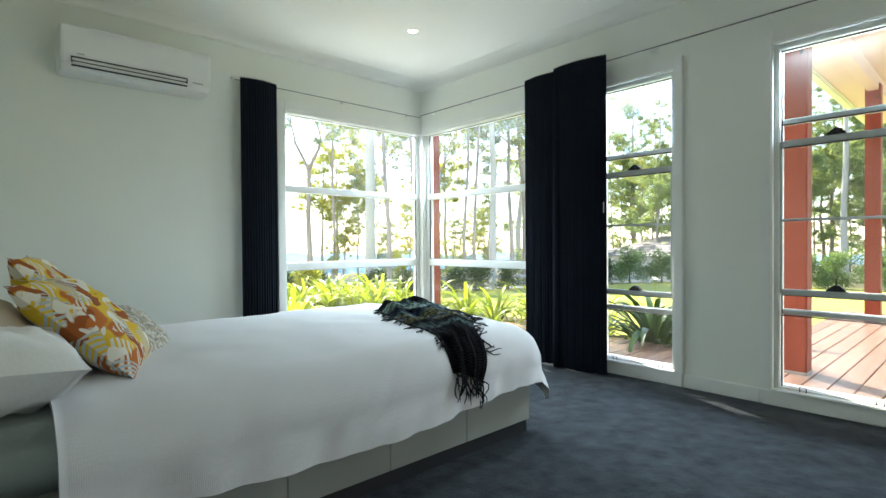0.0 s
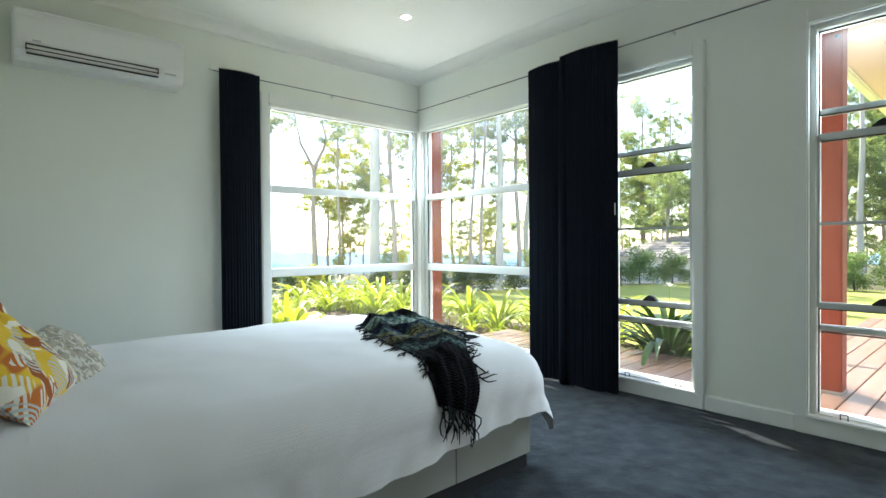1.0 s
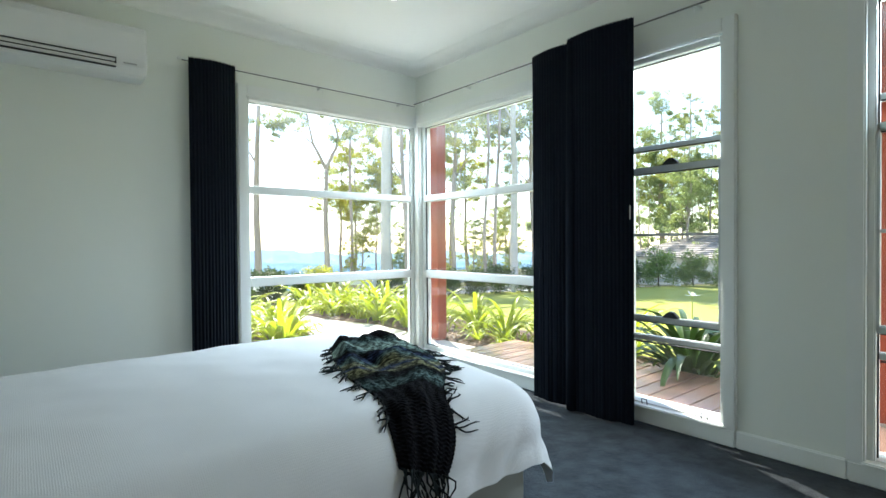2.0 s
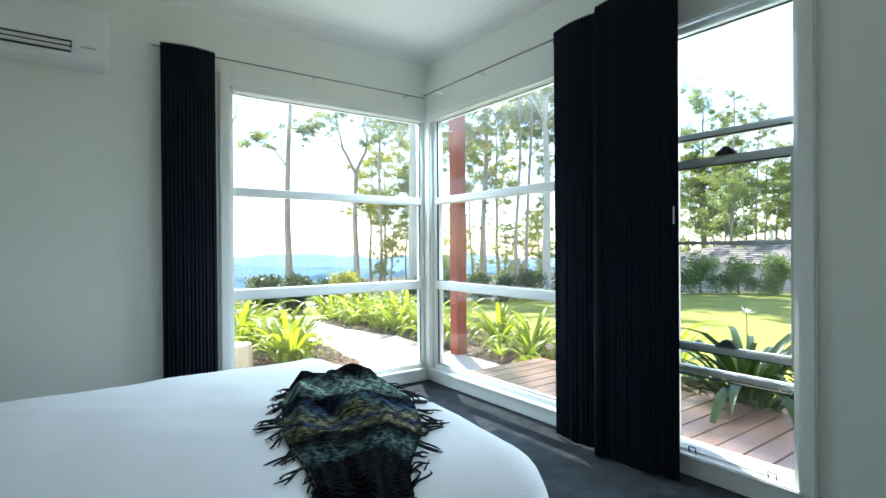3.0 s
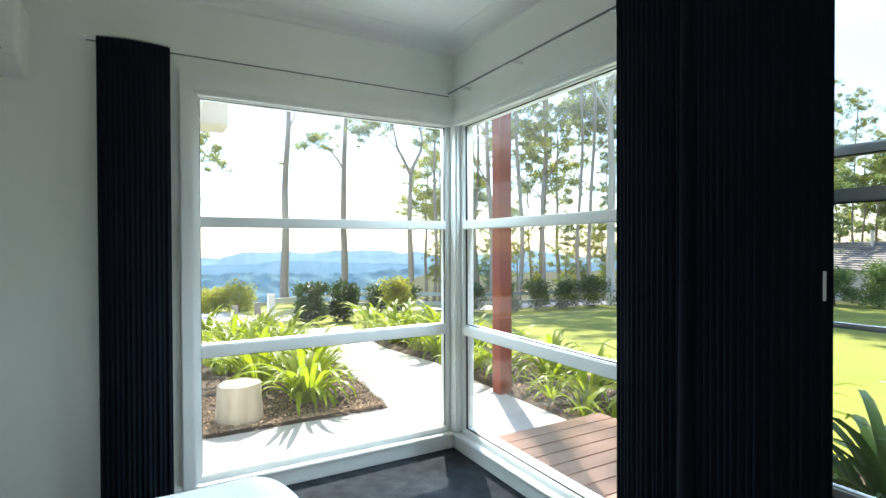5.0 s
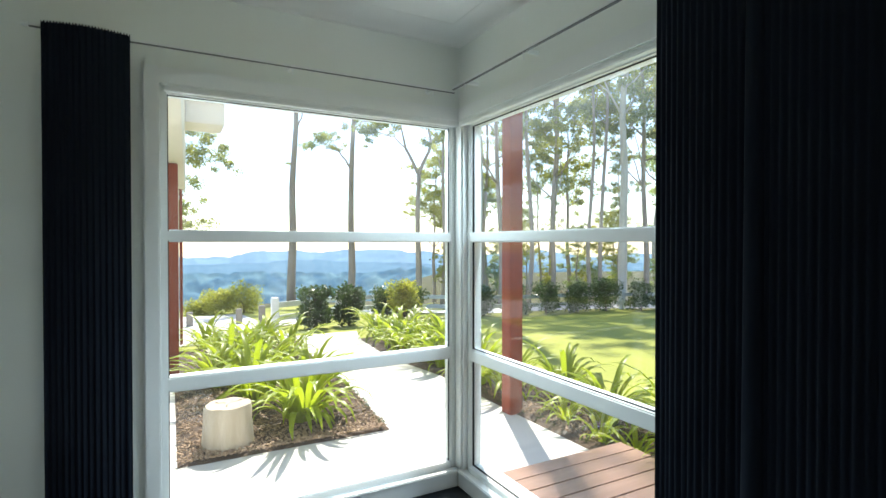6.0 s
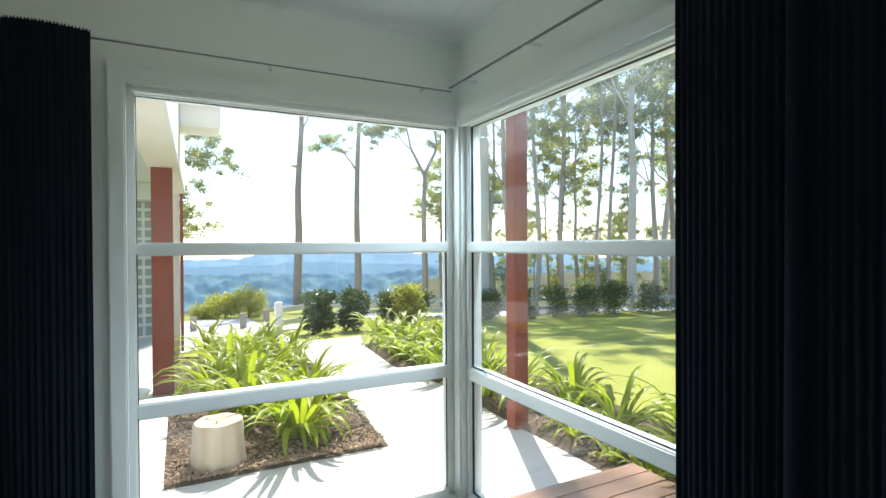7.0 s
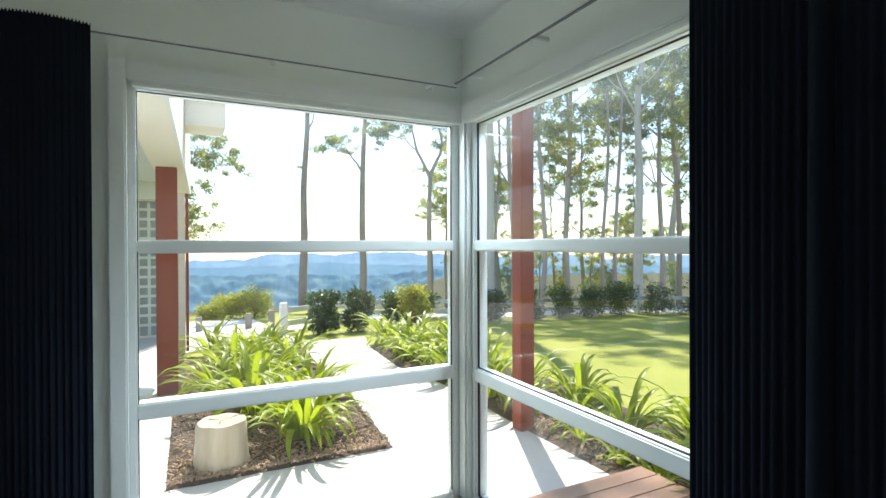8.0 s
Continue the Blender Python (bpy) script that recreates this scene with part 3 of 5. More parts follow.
def pillow_mesh(w, h, t, seed, crumple=0.02, pinch=0.10, n=22):
    """A stuffed cushion in its own xy plane, corners drawn out."""
    m = Mesh()
    for sgn in (1, -1):
        def fn(u, v, sgn=sgn):
            a, b = 2 * u - 1, 2 * v - 1
            ea, eb = 1 - abs(a) ** 2.6, 1 - abs(b) ** 2.6
            x = w / 2 * a * (1 - pinch * (1 - abs(a)) * 0 - pinch * (1 - b * b) * abs(a) ** 3 * 0.6)
            y = h / 2 * b * (1 - pinch * (1 - a * a) * abs(b) ** 3 * 0.6)
            z = t / 2 * (max(ea, 0) * max(eb, 0)) ** 0.55
            z *= 1 + 0.14 * noise.noise((a * 1.7 + seed, b * 1.7, seed))
            z += crumple * noise.noise((a * 4, b * 4, seed + 3)) * (ea * eb)
            return (x, y, sgn * z)
        m.grid(fn, n, n)
    return m


m = Mesh().box(BX0 + 0.01, BX1 - 0.03, BY0 + 0.015, BY1 - 0.015, 0.30, 0.50, 0.05)
part("mattress", m, SHEET, bed, "mattress in a grey-green fitted sheet", smooth=True)

# quilt cover: flat over the mattress, then rolls over the edge and hangs
QX0, QX1, QY0, QY1 = -3.43, -1.485, -2.44, -1.15
R = 0.20


def quilt_top(x, y):
    e = min((y - QY0) / 0.5, (QY1 - y) / 0.5, 1.0)
    s = 0.022 * (1 - (1 - max(e, 0)) ** 2)
    return TOP + s + 0.010 * noise.noise((x * 2.2, y * 2.2, 5.0)) + 0.006 * noise.noise((x * 6, y * 6, 1.0))


def quilt_point(s, t, lift=0.0):
    """Lays the flat plan point (s, t) over the bed."""
    cx, cy = min(s, QX1), min(max(t, QY0), QY1)
    ox, oy = s - cx, t - cy
    L = (abs(ox) ** 4 + abs(oy) ** 4) ** 0.25
    z = quilt_top(cx, cy)
    if L < 1e-6:
        return Vector((cx, cy, z + lift))
    nx, ny = ox / math.hypot(ox, oy), oy / math.hypot(ox, oy)
    arc = R * math.pi / 2
    a = min(L, arc) / R
    out, down = R * math.sin(a), R * (1 - math.cos(a))
    if L > arc:
        h = L - arc
        down += h
        run = cx * 2.1 + cy * 2.1 + (nx * 0.7 if nx > 0.05 and abs(ny) > 0.05 else 0)
        out += h * (0.16 + 0.20 * noise.noise((run * 1.9, 2.0, 0.4))) + 0.007 * math.sin(run * 13 + h * 9) * min(1, h / 0.15) + 0.020 * noise.noise((run * 5.5 + h * 9, h * 5, 3.0)) * min(1, h / 0.06)
    slack = min(1, L / 0.2)
    out += slack * (0.010 * noise.noise((cx * 7 + L * 5, cy * 7 - L * 4, 6.0)) + 0.005 * noise.noise((cx * 17 + L * 14, cy * 17, 8.0)))
    out += lift * math.sin(a)
    return Vector((cx + nx * out, cy + ny * out, z - down + lift * math.cos(a)))


def hem(s):
    """How far the quilt reaches over the side, along its length."""
    return 0.445 + 0.008 * math.sin(s * 5) + 0.012 * noise.noise((s * 3, 0.0, 1.0)) - 0.05 * max(0, min(1, (-2.9 - s) / 0.5)) - 0.045 * max(0, min(1, (s + 2.4) / 0.6))


def quilt_fn(lift):
    def fn(u, v):
        s = QX0 + (QX1 + 0.47 - QX0) * u
        lo, hi = QY0 - hem(s), QY1 + hem(s)
        return quilt_point(s, lo + (hi - lo) * v, lift)
    return fn


m = Mesh().grid(quilt_fn(0.0), 110, 120).grid(quilt_fn(-0.022), 110, 120)
# closes the hem
nu, nv = 110, 120
k = (nu + 1) * (nv + 1)
fs = [(i * (nv + 1), (i + 1) * (nv + 1), k + (i + 1) * (nv + 1), k + i * (nv + 1)) for i in range(nu)]
fs += [(i * (nv + 1) + nv, k + i * (nv + 1) + nv, k + (i + 1) * (nv + 1) + nv, (i + 1) * (nv + 1) + nv) for i in range(nu)]
fs += [(j, k + j, k + j + 1, j + 1) for j in range(nv)]
fs += [(nu * (nv + 1) + j, nu * (nv + 1) + j + 1, k + nu * (nv + 1) + j + 1, k + nu * (nv + 1) + j) for j in range(nv)]
m.f += fs
m.m += [0] * len(fs)
quilt = thing("quilt", "white waffle-weave cotton quilt spread over the bed", "quilt")
part("cover", m, COVER, quilt, smooth=True)
top_fn = quilt_fn(0.003)
m = Mesh().grid(lambda u, v: top_fn(u, v * 0.022), 110, 2).grid(lambda u, v: top_fn(u, 1 - v * 0.022), 110, 2).grid(lambda u, v: top_fn(1 - u * 0.018, 0.022 + 0.956 * v), 2, 120)
part("hem_band", m, COVER, quilt, "stitched hem band", smooth=True)


def print_material(name, base, second, inks, tilt=(2.2, 1.2), middle=0.0):
    """Printed cloth: a ground that passes from base to second, with fronds in other inks (striped leaf shapes inside soft-edged patches)."""
    m = pmat(name, base, tuple(c * 0.93 for c in base), scale=8, rough=0.85, bump=0.25, fine=260, spec=0.15)
    n, ln = m.node_tree.nodes, m.node_tree.links
    b = n["Principled BSDF"]
    tc = n.new("ShaderNodeTexCoord")
    sep = n.new("ShaderNodeSeparateXYZ")
    ln.new(tc.outputs["Object"], sep.inputs[0])

    def math_(op, *a):
        q = n.new("ShaderNodeMath")
        q.operation = op
        for k, v in enumerate(a):
            if isinstance(v, (int, float)):
                q.inputs[k].default_value = v
            else:
                ln.new(v, q.inputs[k])
        return q.outputs[0]

    def step(v, lo, hi):
        r = n.new("ShaderNodeMapRange")
        r.inputs["From Min"].default_value, r.inputs["From Max"].default_value = lo, hi
        ln.new(v, r.inputs["Value"])
        return r.outputs[0]

    def cloud(scale, shift):
        mp = n.new("ShaderNodeMapping")
        mp.inputs["Location"].default_value = (shift, shift * 0.7, 0)
        ln.new(tc.outputs["Object"], mp.inputs["Vector"])
        t = n.new("ShaderNodeTexNoise")
        t.inputs["Scale"].default_value, t.inputs["Detail"].default_value, t.inputs["Distortion"].default_value = scale, 1.0, 0.5
        ln.new(mp.outputs[0], t.inputs["Vector"])
        return t.outputs["Fac"]

    def over_(src, ink, fac):
        mx = n.new("ShaderNodeMix")
        mx.data_type = "RGBA"
        ln.new(fac, mx.inputs["Factor"])
        if isinstance(src, tuple):
            mx.inputs["A"].default_value = (*src, 1)
        else:
            ln.new(src, mx.inputs["A"])
        mx.inputs["B"].default_value = (*ink, 1)
        return mx.outputs["Result"]
    slope = math_("MULTIPLY_ADD", sep.outputs["X"], tilt[0], math_("MULTIPLY", sep.outputs["Y"], tilt[1]))
    slope = math_("MULTIPLY_ADD", cloud(7, 1.3), 2.2, math_("ADD", slope, -1.1 + middle))
    src = over_(base, second, step(slope, -0.04, 0.04))
    for i, (ink, size, lo, rib, turn) in enumerate(inks):
        patch = step(cloud(size, 4.1 + i * 3.3), lo, lo + 0.015)
        if rib:
            mp = n.new("ShaderNodeMapping")
            mp.inputs["Rotation"].default_value = (0, 0, radians(turn))
            ln.new(tc.outputs["Object"], mp.inputs["Vector"])
            w = n.new("ShaderNodeTexWave")
            w.wave_type, w.bands_direction = "BANDS", "X"
            w.inputs["Scale"].default_value, w.inputs["Distortion"].default_value, w.inputs["Detail Scale"].default_value = rib, 2.5, 0.6
            ln.new(mp.outputs[0], w.inputs["Vector"])
            patch = math_("MULTIPLY", patch, step(w.outputs["Fac"], 0.38, 0.50))
        src = over_(src, ink, patch)
    ln.new(src, b.inputs["Base Color"])
    return m


TROPIC = print_material("tropical_print", (0.46, 0.135, 0.025), (0.66, 0.43, 0.035), [((0.62, 0.60, 0.52), 8, 0.53, 17, 35), ((0.30, 0.085, 0.02), 9, 0.55, 0, 0), ((0.42, 0.47, 0.46), 7, 0.54, 22, -40), ((0.70, 0.67, 0.58), 13, 0.60, 0, 0)], middle=0.5)
FOLK = print_material("small_print", (0.36, 0.32, 0.25), (0.38, 0.34, 0.27), [((0.50, 0.48, 0.42), 34, 0.50, 0, 0), ((0.26, 0.25, 0.21), 46, 0.55, 0, 0)])


def cushion(name, mesh, material, m4, label, piping=None):
    t = thing(name, label, "cushion")
    t.matrix_basis = m4
    part("cover", mesh, material, t, smooth=True)
    return t


def lean(x, y, z, rz, tilt):
    """Stands a cushion up facing along +x turned by rz, and leans it back by tilt."""
    return Matrix.Translation((x, y, z)) @ pose(0, 0, 0, 0, 0, rz) @ pose(0, 0, 0, 0, 90 - tilt, 0) @ pose(0, 0, 0, 0, 0, 90)


cushion("pillow", pillow_mesh(0.74, 0.50, 0.26, 1.0, 0.03), PILLOW, pose(-3.575, -2.22, 0.605, 3, 8, 86), "plump white pillow lying on the bed")
cushion("pillow", pillow_mesh(0.70, 0.44, 0.17, 2.0), PILLOW, pose(-3.60, -1.42, 0.585, 0, 6, 92), "plump white pillow lying on the bed")
cushion("pillow", pillow_mesh(0.62, 0.40, 0.15, 3.0), BEIGE, lean(-3.52, -2.02, 0.70, 0, 52), "beige linen pillow leaning on the white pillows")
cushion("cushion", pillow_mesh(0.46, 0.46, 0.16, 4.0), TROPIC, lean(-3.285, -2.10, 0.70, -20, 47), "orange and yellow tropical leaf print cushion")
cushion("cushion", pillow_mesh(0.46, 0.46, 0.15, 6.0), TROPIC, lean(-3.335, -1.72, 0.745, -10, 34), "orange leaf print cushion behind its twin")
cushion("cushion", pillow_mesh(0.36, 0.30, 0.12, 5.0), FOLK, lean(-3.09, -1.84, 0.61, -22, 46), "small beige cushion with a grey folk print")

# ---------- knitted throw ----------
throw = thing("throw", "rumpled dark green and navy knitted throw with fringe", "throw")


def throw_plan(u, v):
    """u across, v from its bunched end to the hanging end; plan point on the flat quilt."""
    cx = -1.60 - 0.34 * v + 0.02 * math.sin(v * 5)
    wdt = 0.15 + 0.06 * math.sin(min(1, v * 1.3) * math.pi) - 0.06 * v * v + 0.015 * noise.noise((v * 5, 1.0, 2.0))
    cy = -1.68 - 1.04 * v
    a = 2 * u - 1
    return cx + a * wdt * 0.97, cy + a * wdt * -0.36


def throw_pt(u, v):
    s, t = throw_plan(u, v)
    bunch = max(0.0, 1 - v / 0.30)
    ridge = 0.5 + 0.5 * math.sin(u * 9 + 3 * noise.noise((v * 3, u * 2, 8.0)) + v * 4)
    hump = noise.noise((u * 3.0, v * 8, 3.0)) + 0.35 * noise.noise((u * 6, v * 16, 5.0))
    lift = 0.012 + 0.028 * ridge * (1 - 0.6 * v) + 0.075 * max(0, hump) * (1 - 0.6 * v) + 0.04 * (1 - 0.5 * v) * math.exp(-((u - 0.64 + 0.1 * math.sin(v * 9)) / 0.16) ** 2) + 0.025 * math.exp(-((u - 0.15) / 0.10) ** 2 - ((v - 0.3) / 0.15) ** 2) + 0.055 * bunch * (1 - (2 * u - 1) ** 4)
    edge = min(u, 1 - u) * 8
    lift *= (0.35 + 0.65 * min(1, edge)) * math.sin(min(1, v / 0.09 + 0.06) * math.pi / 2)
    lift = max(0.008, lift * 0.78) + 0.0022 * math.sin(v * 540 + 2 * math.sin(u * 40))
    return quilt_point(s, t, lift)


m = Mesh().grid(throw_pt, 80, 380)


def knit_material():
    """Banded yarns that wander across the knit, with fine rows and dark flecks."""
    m = pmat("banded_knit_wool", (0.01, 0.01, 0.01), rough=0.95, bump=0.6, fine=140, spec=0.08)
    n, ln = m.node_tree.nodes, m.node_tree.links
    uv = n.new("ShaderNodeUVMap")
    uv.uv_map = "weave"
    sep = n.new("ShaderNodeSeparateXYZ")
    ln.new(uv.outputs[0], sep.inputs[0])

    def cloud(scale, stretch, detail):
        mp = n.new("ShaderNodeMapping")
        mp.inputs["Scale"].default_value = stretch
        ln.new(uv.outputs[0], mp.inputs["Vector"])
        t = n.new("ShaderNodeTexNoise")
        t.inputs["Scale"].default_value, t.inputs["Detail"].default_value = scale, detail
        ln.new(mp.outputs[0], t.inputs["Vector"])
        return t.outputs["Fac"]

    def math_(op, a, b, c=None):
        q = n.new("ShaderNodeMath")
        q.operation = op
        for k, v in enumerate((a, b, c)):
            if v is None:
                continue
            if isinstance(v, (int, float)):
                q.inputs[k].default_value = v
            else:
                ln.new(v, q.inputs[k])
        return q.outputs[0]
    wander = math_("MULTIPLY_ADD", cloud(3.0, (1, 2.5, 1), 4), 0.16, -0.08)
    place = math_("ADD", sep.outputs["Y"], wander)
    ramp = n.new("ShaderNodeValToRGB")
    ramp.color_ramp.interpolation = "EASE"
    BLACK, SEA, NAVY, OLIVE, TEAL = (0.006, 0.006, 0.008), (0.21, 0.30, 0.27), (0.022, 0.036, 0.085), (0.18, 0.18, 0.10), (0.07, 0.115, 0.115)
    stops = [(0.0, BLACK), (0.11, BLACK), (0.15, TEAL), (0.19, SEA), (0.27, SEA), (0.30, TEAL), (0.33, BLACK), (0.37, NAVY), (0.41, TEAL), (0.45, OLIVE), (0.49, NAVY), (0.53, OLIVE), (0.58, BLACK), (0.66, TEAL), (0.70, BLACK), (1.0, BLACK)]
    el = ramp.color_ramp.elements
    while len(el) < len(stops):
        el.new(0.5)
    for e, (p, c) in zip(el, stops):
        e.position, e.color = p, (*c, 1)
    ln.new(place, ramp.inputs[0])
    rows_ = math_("SINE", math_("MULTIPLY_ADD", sep.outputs["Y"], 620.0, math_("MULTIPLY", cloud(9, (1, 6, 1), 2), 9.0)), 0)
    rowm = n.new("ShaderNodeMapRange")
    rowm.inputs["From Min"].default_value, rowm.inputs["From Max"].default_value = -0.5, 0.5
    rowm.inputs["To Min"].default_value, rowm.inputs["To Max"].default_value = 0.30, 1.25
    ln.new(rows_, rowm.inputs["Value"])
    fleck = n.new("ShaderNodeMapRange")
    fleck.inputs["From Min"].default_value, fleck.inputs["From Max"].default_value = 0.38, 0.56
    fleck.inputs["To Min"].default_value, fleck.inputs["To Max"].default_value = 0.25, 1.15
    ln.new(cloud(26, (1, 3.5, 1), 5), fleck.inputs["Value"])
    k = math_("MULTIPLY", rowm.outputs[0], fleck.outputs[0])
    mul = n.new("ShaderNodeVectorMath")
    mul.operation = "SCALE"
    ln.new(ramp.outputs[0], mul.inputs[0])
    ln.new(k, mul.inputs["Scale"])
    ln.new(mul.outputs[0], n["Principled BSDF"].inputs["Base Color"])
    return m


ob = part("knit", m, knit_material(), throw, "loose knit in dark green, navy and black bands", smooth=True)
weave = ob.data.uv_layers.new(name="weave")
idx = np.empty(len(ob.data.loops), dtype=np.int32)
ob.data.loops.foreach_get("vertex_index", idx)
weave.data.foreach_set("uv", np.stack([(idx // 381) / 80, (idx % 381) / 380], 1).astype(np.float32).ravel())
sol = ob.modifiers.new("thickness", "SOLIDIFY")
sol.thickness, sol.offset = 0.008, 1.0


def strand(m, base, way, length, seed):
    pts = []
    p = Vector(base)
    w = Vector(way).normalized()
    r = random.Random(seed)
    side = Vector((r.uniform(-1, 1), r.uniform(-1, 1), r.uniform(-0.1, 0.5)))
    for i in range(6):
        pts.append(p.copy())
        p = p + (w + side * 0.9 * math.sin(i * 1.0 + seed)).normalized() * length / 5
    m.tube(pts, [0.0036, 0.0034, 0.003, 0.0028, 0.0026, 0.0010], 5)


for side in (0.0, 1.0):
    m = Mesh()
    for i in range(17):
        v = 0.10 + 0.78 * i / 16 + rng.uniform(-0.024, 0.024)
        turn = rng.uniform(-1.0, 0.7)
        knot = rng.uniform(0.045, 0.125)
        for q in range(3):
            s, t = throw_plan(side, v + 0.004 * q)
            p = quilt_point(s, t, 0.012)
            ln_ = knot * rng.uniform(0.7, 1.1)
            a = 1 if side else -1
            w_ = turn + rng.uniform(-0.35, 0.35)
            s2, t2 = s + a * ln_ * math.cos(w_), t - 0.3 * ln_ + ln_ * math.sin(w_)
            e = quilt_point(s2, t2, 0.005)
            strand(m, p, e - p, ln_, i * 7 + q + side * 300)
    tagged(part("fringe", m, WOOL, throw, smooth=True), kind="stuff")
m = Mesh()
for i in range(30):
    u = (i + 0.5) / 30
    p = throw_pt(u, 1.0)
    strand(m, p, (rng.uniform(-0.25, 0.25), -0.10, -1), rng.uniform(0.09, 0.17), 900 + i)
tagged(part("fringe", m, WOOL, throw, smooth=True), kind="stuff")

# ---------- ground and distance ----------


def land_z(x, y):
    """Lawn that dips gently, then the edge of the escarpment and the valley."""
    z = ground_z(x, y)
    edge = 27 + max(0, x - 14) * 2.2
    over = y - edge
    if over > 0:
        z -= min(over * 0.70, 160)
    r = math.hypot(x, y)
    if r > 30:
        z -= max(0, min(1, (r - 30) / 200)) * 0.0
        z = max(z, -170) + 1.5 * noise.noise((x * 0.03, y * 0.03, 0))
    if y < -3 or x < -5:
        z = min(z, -0.27)
    return z


radii_ = [0.0]
while radii_[-1] < 4200:
    radii_.append(radii_[-1] * 1.09 + 0.55)
NA = 120
vs = [(0.0, 0.0, -0.6)]
for r in radii_[1:]:
    for k in range(NA):
        a = 2 * math.pi * k / NA
        x, y = r * math.cos(a), r * math.sin(a)
        # the ground stays under the house floor
        inside = -4.2 < x < 0.4 and -7 < y < 0.4
        vs.append((x, y, land_z(x, y) - (0.35 if inside else 0)))
fs = [(0, 1 + k, 1 + (k + 1) % NA) for k in range(NA)]
for i in range(len(radii_) - 2):
    for k in range(NA):
        a, b = 1 + i * NA, 1 + (i + 1) * NA
        fs.append((a + k, b + k, b + (k + 1) % NA, a + (k + 1) % NA))
GRASS = pmat("lawn_grass", (0.38, 0.38, 0.095), (0.28, 0.31, 0.07), scale=0.9, rough=0.95, bump=0.8, fine=38, spec=0.1)
gn, gl = GRASS.node_tree.nodes, GRASS.node_tree.links
gb = gn["Principled BSDF"]
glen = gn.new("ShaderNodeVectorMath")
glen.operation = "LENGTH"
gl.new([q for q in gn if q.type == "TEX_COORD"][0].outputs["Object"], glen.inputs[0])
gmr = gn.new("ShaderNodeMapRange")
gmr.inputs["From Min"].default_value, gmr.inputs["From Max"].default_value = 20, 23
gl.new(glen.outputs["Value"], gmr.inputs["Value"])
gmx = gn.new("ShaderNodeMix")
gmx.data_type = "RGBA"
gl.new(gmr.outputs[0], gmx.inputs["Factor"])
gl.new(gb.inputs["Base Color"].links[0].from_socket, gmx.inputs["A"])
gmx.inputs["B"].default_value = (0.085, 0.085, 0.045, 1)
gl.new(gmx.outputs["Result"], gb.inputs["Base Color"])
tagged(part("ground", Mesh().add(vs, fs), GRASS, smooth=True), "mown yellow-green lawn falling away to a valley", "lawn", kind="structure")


# distance haze is put into the hills as blue base colour plus a faint glow
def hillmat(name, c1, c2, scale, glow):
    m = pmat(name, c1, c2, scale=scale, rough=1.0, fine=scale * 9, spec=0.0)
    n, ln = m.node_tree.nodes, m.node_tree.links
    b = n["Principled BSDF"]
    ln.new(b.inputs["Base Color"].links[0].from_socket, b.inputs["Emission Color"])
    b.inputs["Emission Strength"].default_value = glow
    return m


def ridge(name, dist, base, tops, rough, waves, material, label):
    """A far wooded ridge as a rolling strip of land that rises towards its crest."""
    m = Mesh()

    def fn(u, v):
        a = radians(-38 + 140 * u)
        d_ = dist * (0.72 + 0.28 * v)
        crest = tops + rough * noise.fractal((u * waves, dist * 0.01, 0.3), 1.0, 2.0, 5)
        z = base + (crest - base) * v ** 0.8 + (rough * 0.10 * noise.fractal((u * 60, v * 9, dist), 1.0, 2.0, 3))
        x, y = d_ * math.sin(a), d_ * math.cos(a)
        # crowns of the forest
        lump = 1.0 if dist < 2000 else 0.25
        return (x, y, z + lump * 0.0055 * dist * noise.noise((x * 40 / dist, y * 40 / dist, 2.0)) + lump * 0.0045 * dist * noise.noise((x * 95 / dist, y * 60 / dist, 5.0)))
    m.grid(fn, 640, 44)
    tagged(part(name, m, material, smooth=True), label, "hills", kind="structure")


ridge("backdrop", 3200, -420, -62, 48, 15, hillmat("far_hills_hazed", (0.19, 0.29, 0.37), (0.155, 0.25, 0.335), 0.0022, 0.30), "pale blue hazy mountain range")
ridge("backdrop", 2300, -360, -86, 26, 11, hillmat("nearer_hills_hazed", (0.15, 0.245, 0.31), (0.11, 0.195, 0.27), 0.006, 0.28), "haze-tinted blue wooded ridge before the mountain range")
ridge("backdrop", 1500, -330, -78, 13, 9, hillmat("middle_hills_hazed", (0.185, 0.29, 0.30), (0.035, 0.10, 0.185), 0.022, 0.26), "haze-tinted blue-green forested ridge across the valley")

# ---------- paving, deck, garden beds ----------


def slab(m, pts, top, thick=0.12):
    n = len(pts)
    vs = [(x, y, top(x, y)) for x, y in pts] + [(x, y, top(x, y) - thick) for x, y in pts]
    m.add(vs, [tuple(range(n)), tuple(range(2 * n - 1, n - 1, -1))] + [(i, n + i, n + (i + 1) % n, (i + 1) % n) for i in range(n)])


def flat(z):
    return lambda x, y: z


def over(dz):
    return lambda x, y: ground_z(x, y) + dz


EDGE_L = [(1.58, 0.19), (3.0, 0.30), (4.5, 0.44), (6.2, 0.55), (8.8, 0.90)]
EDGE_R = [(1.58, 1.44), (3.0, 1.47), (4.7, 1.47), (7.06, 1.83), (8.8, 2.30)]


def edge_x(edge, y):
    for (ya, xa), (yb, xb) in zip(edge, edge[1:]):
        if y <= yb:
            return xa + (xb - xa) * max(0, (y - ya) / (yb - ya))
    return edge[-1][1]


m = Mesh()
slab(m, [(-4.6, 0.2), (1.44, 0.2), (1.44, 1.578), (-4.6, 1.578)], flat(-0.235))
slab(m, [(-4.6, 1.582), (-1.5, 1.582), (-1.5, 8.6), (-4.6, 8.6)], flat(-0.237))


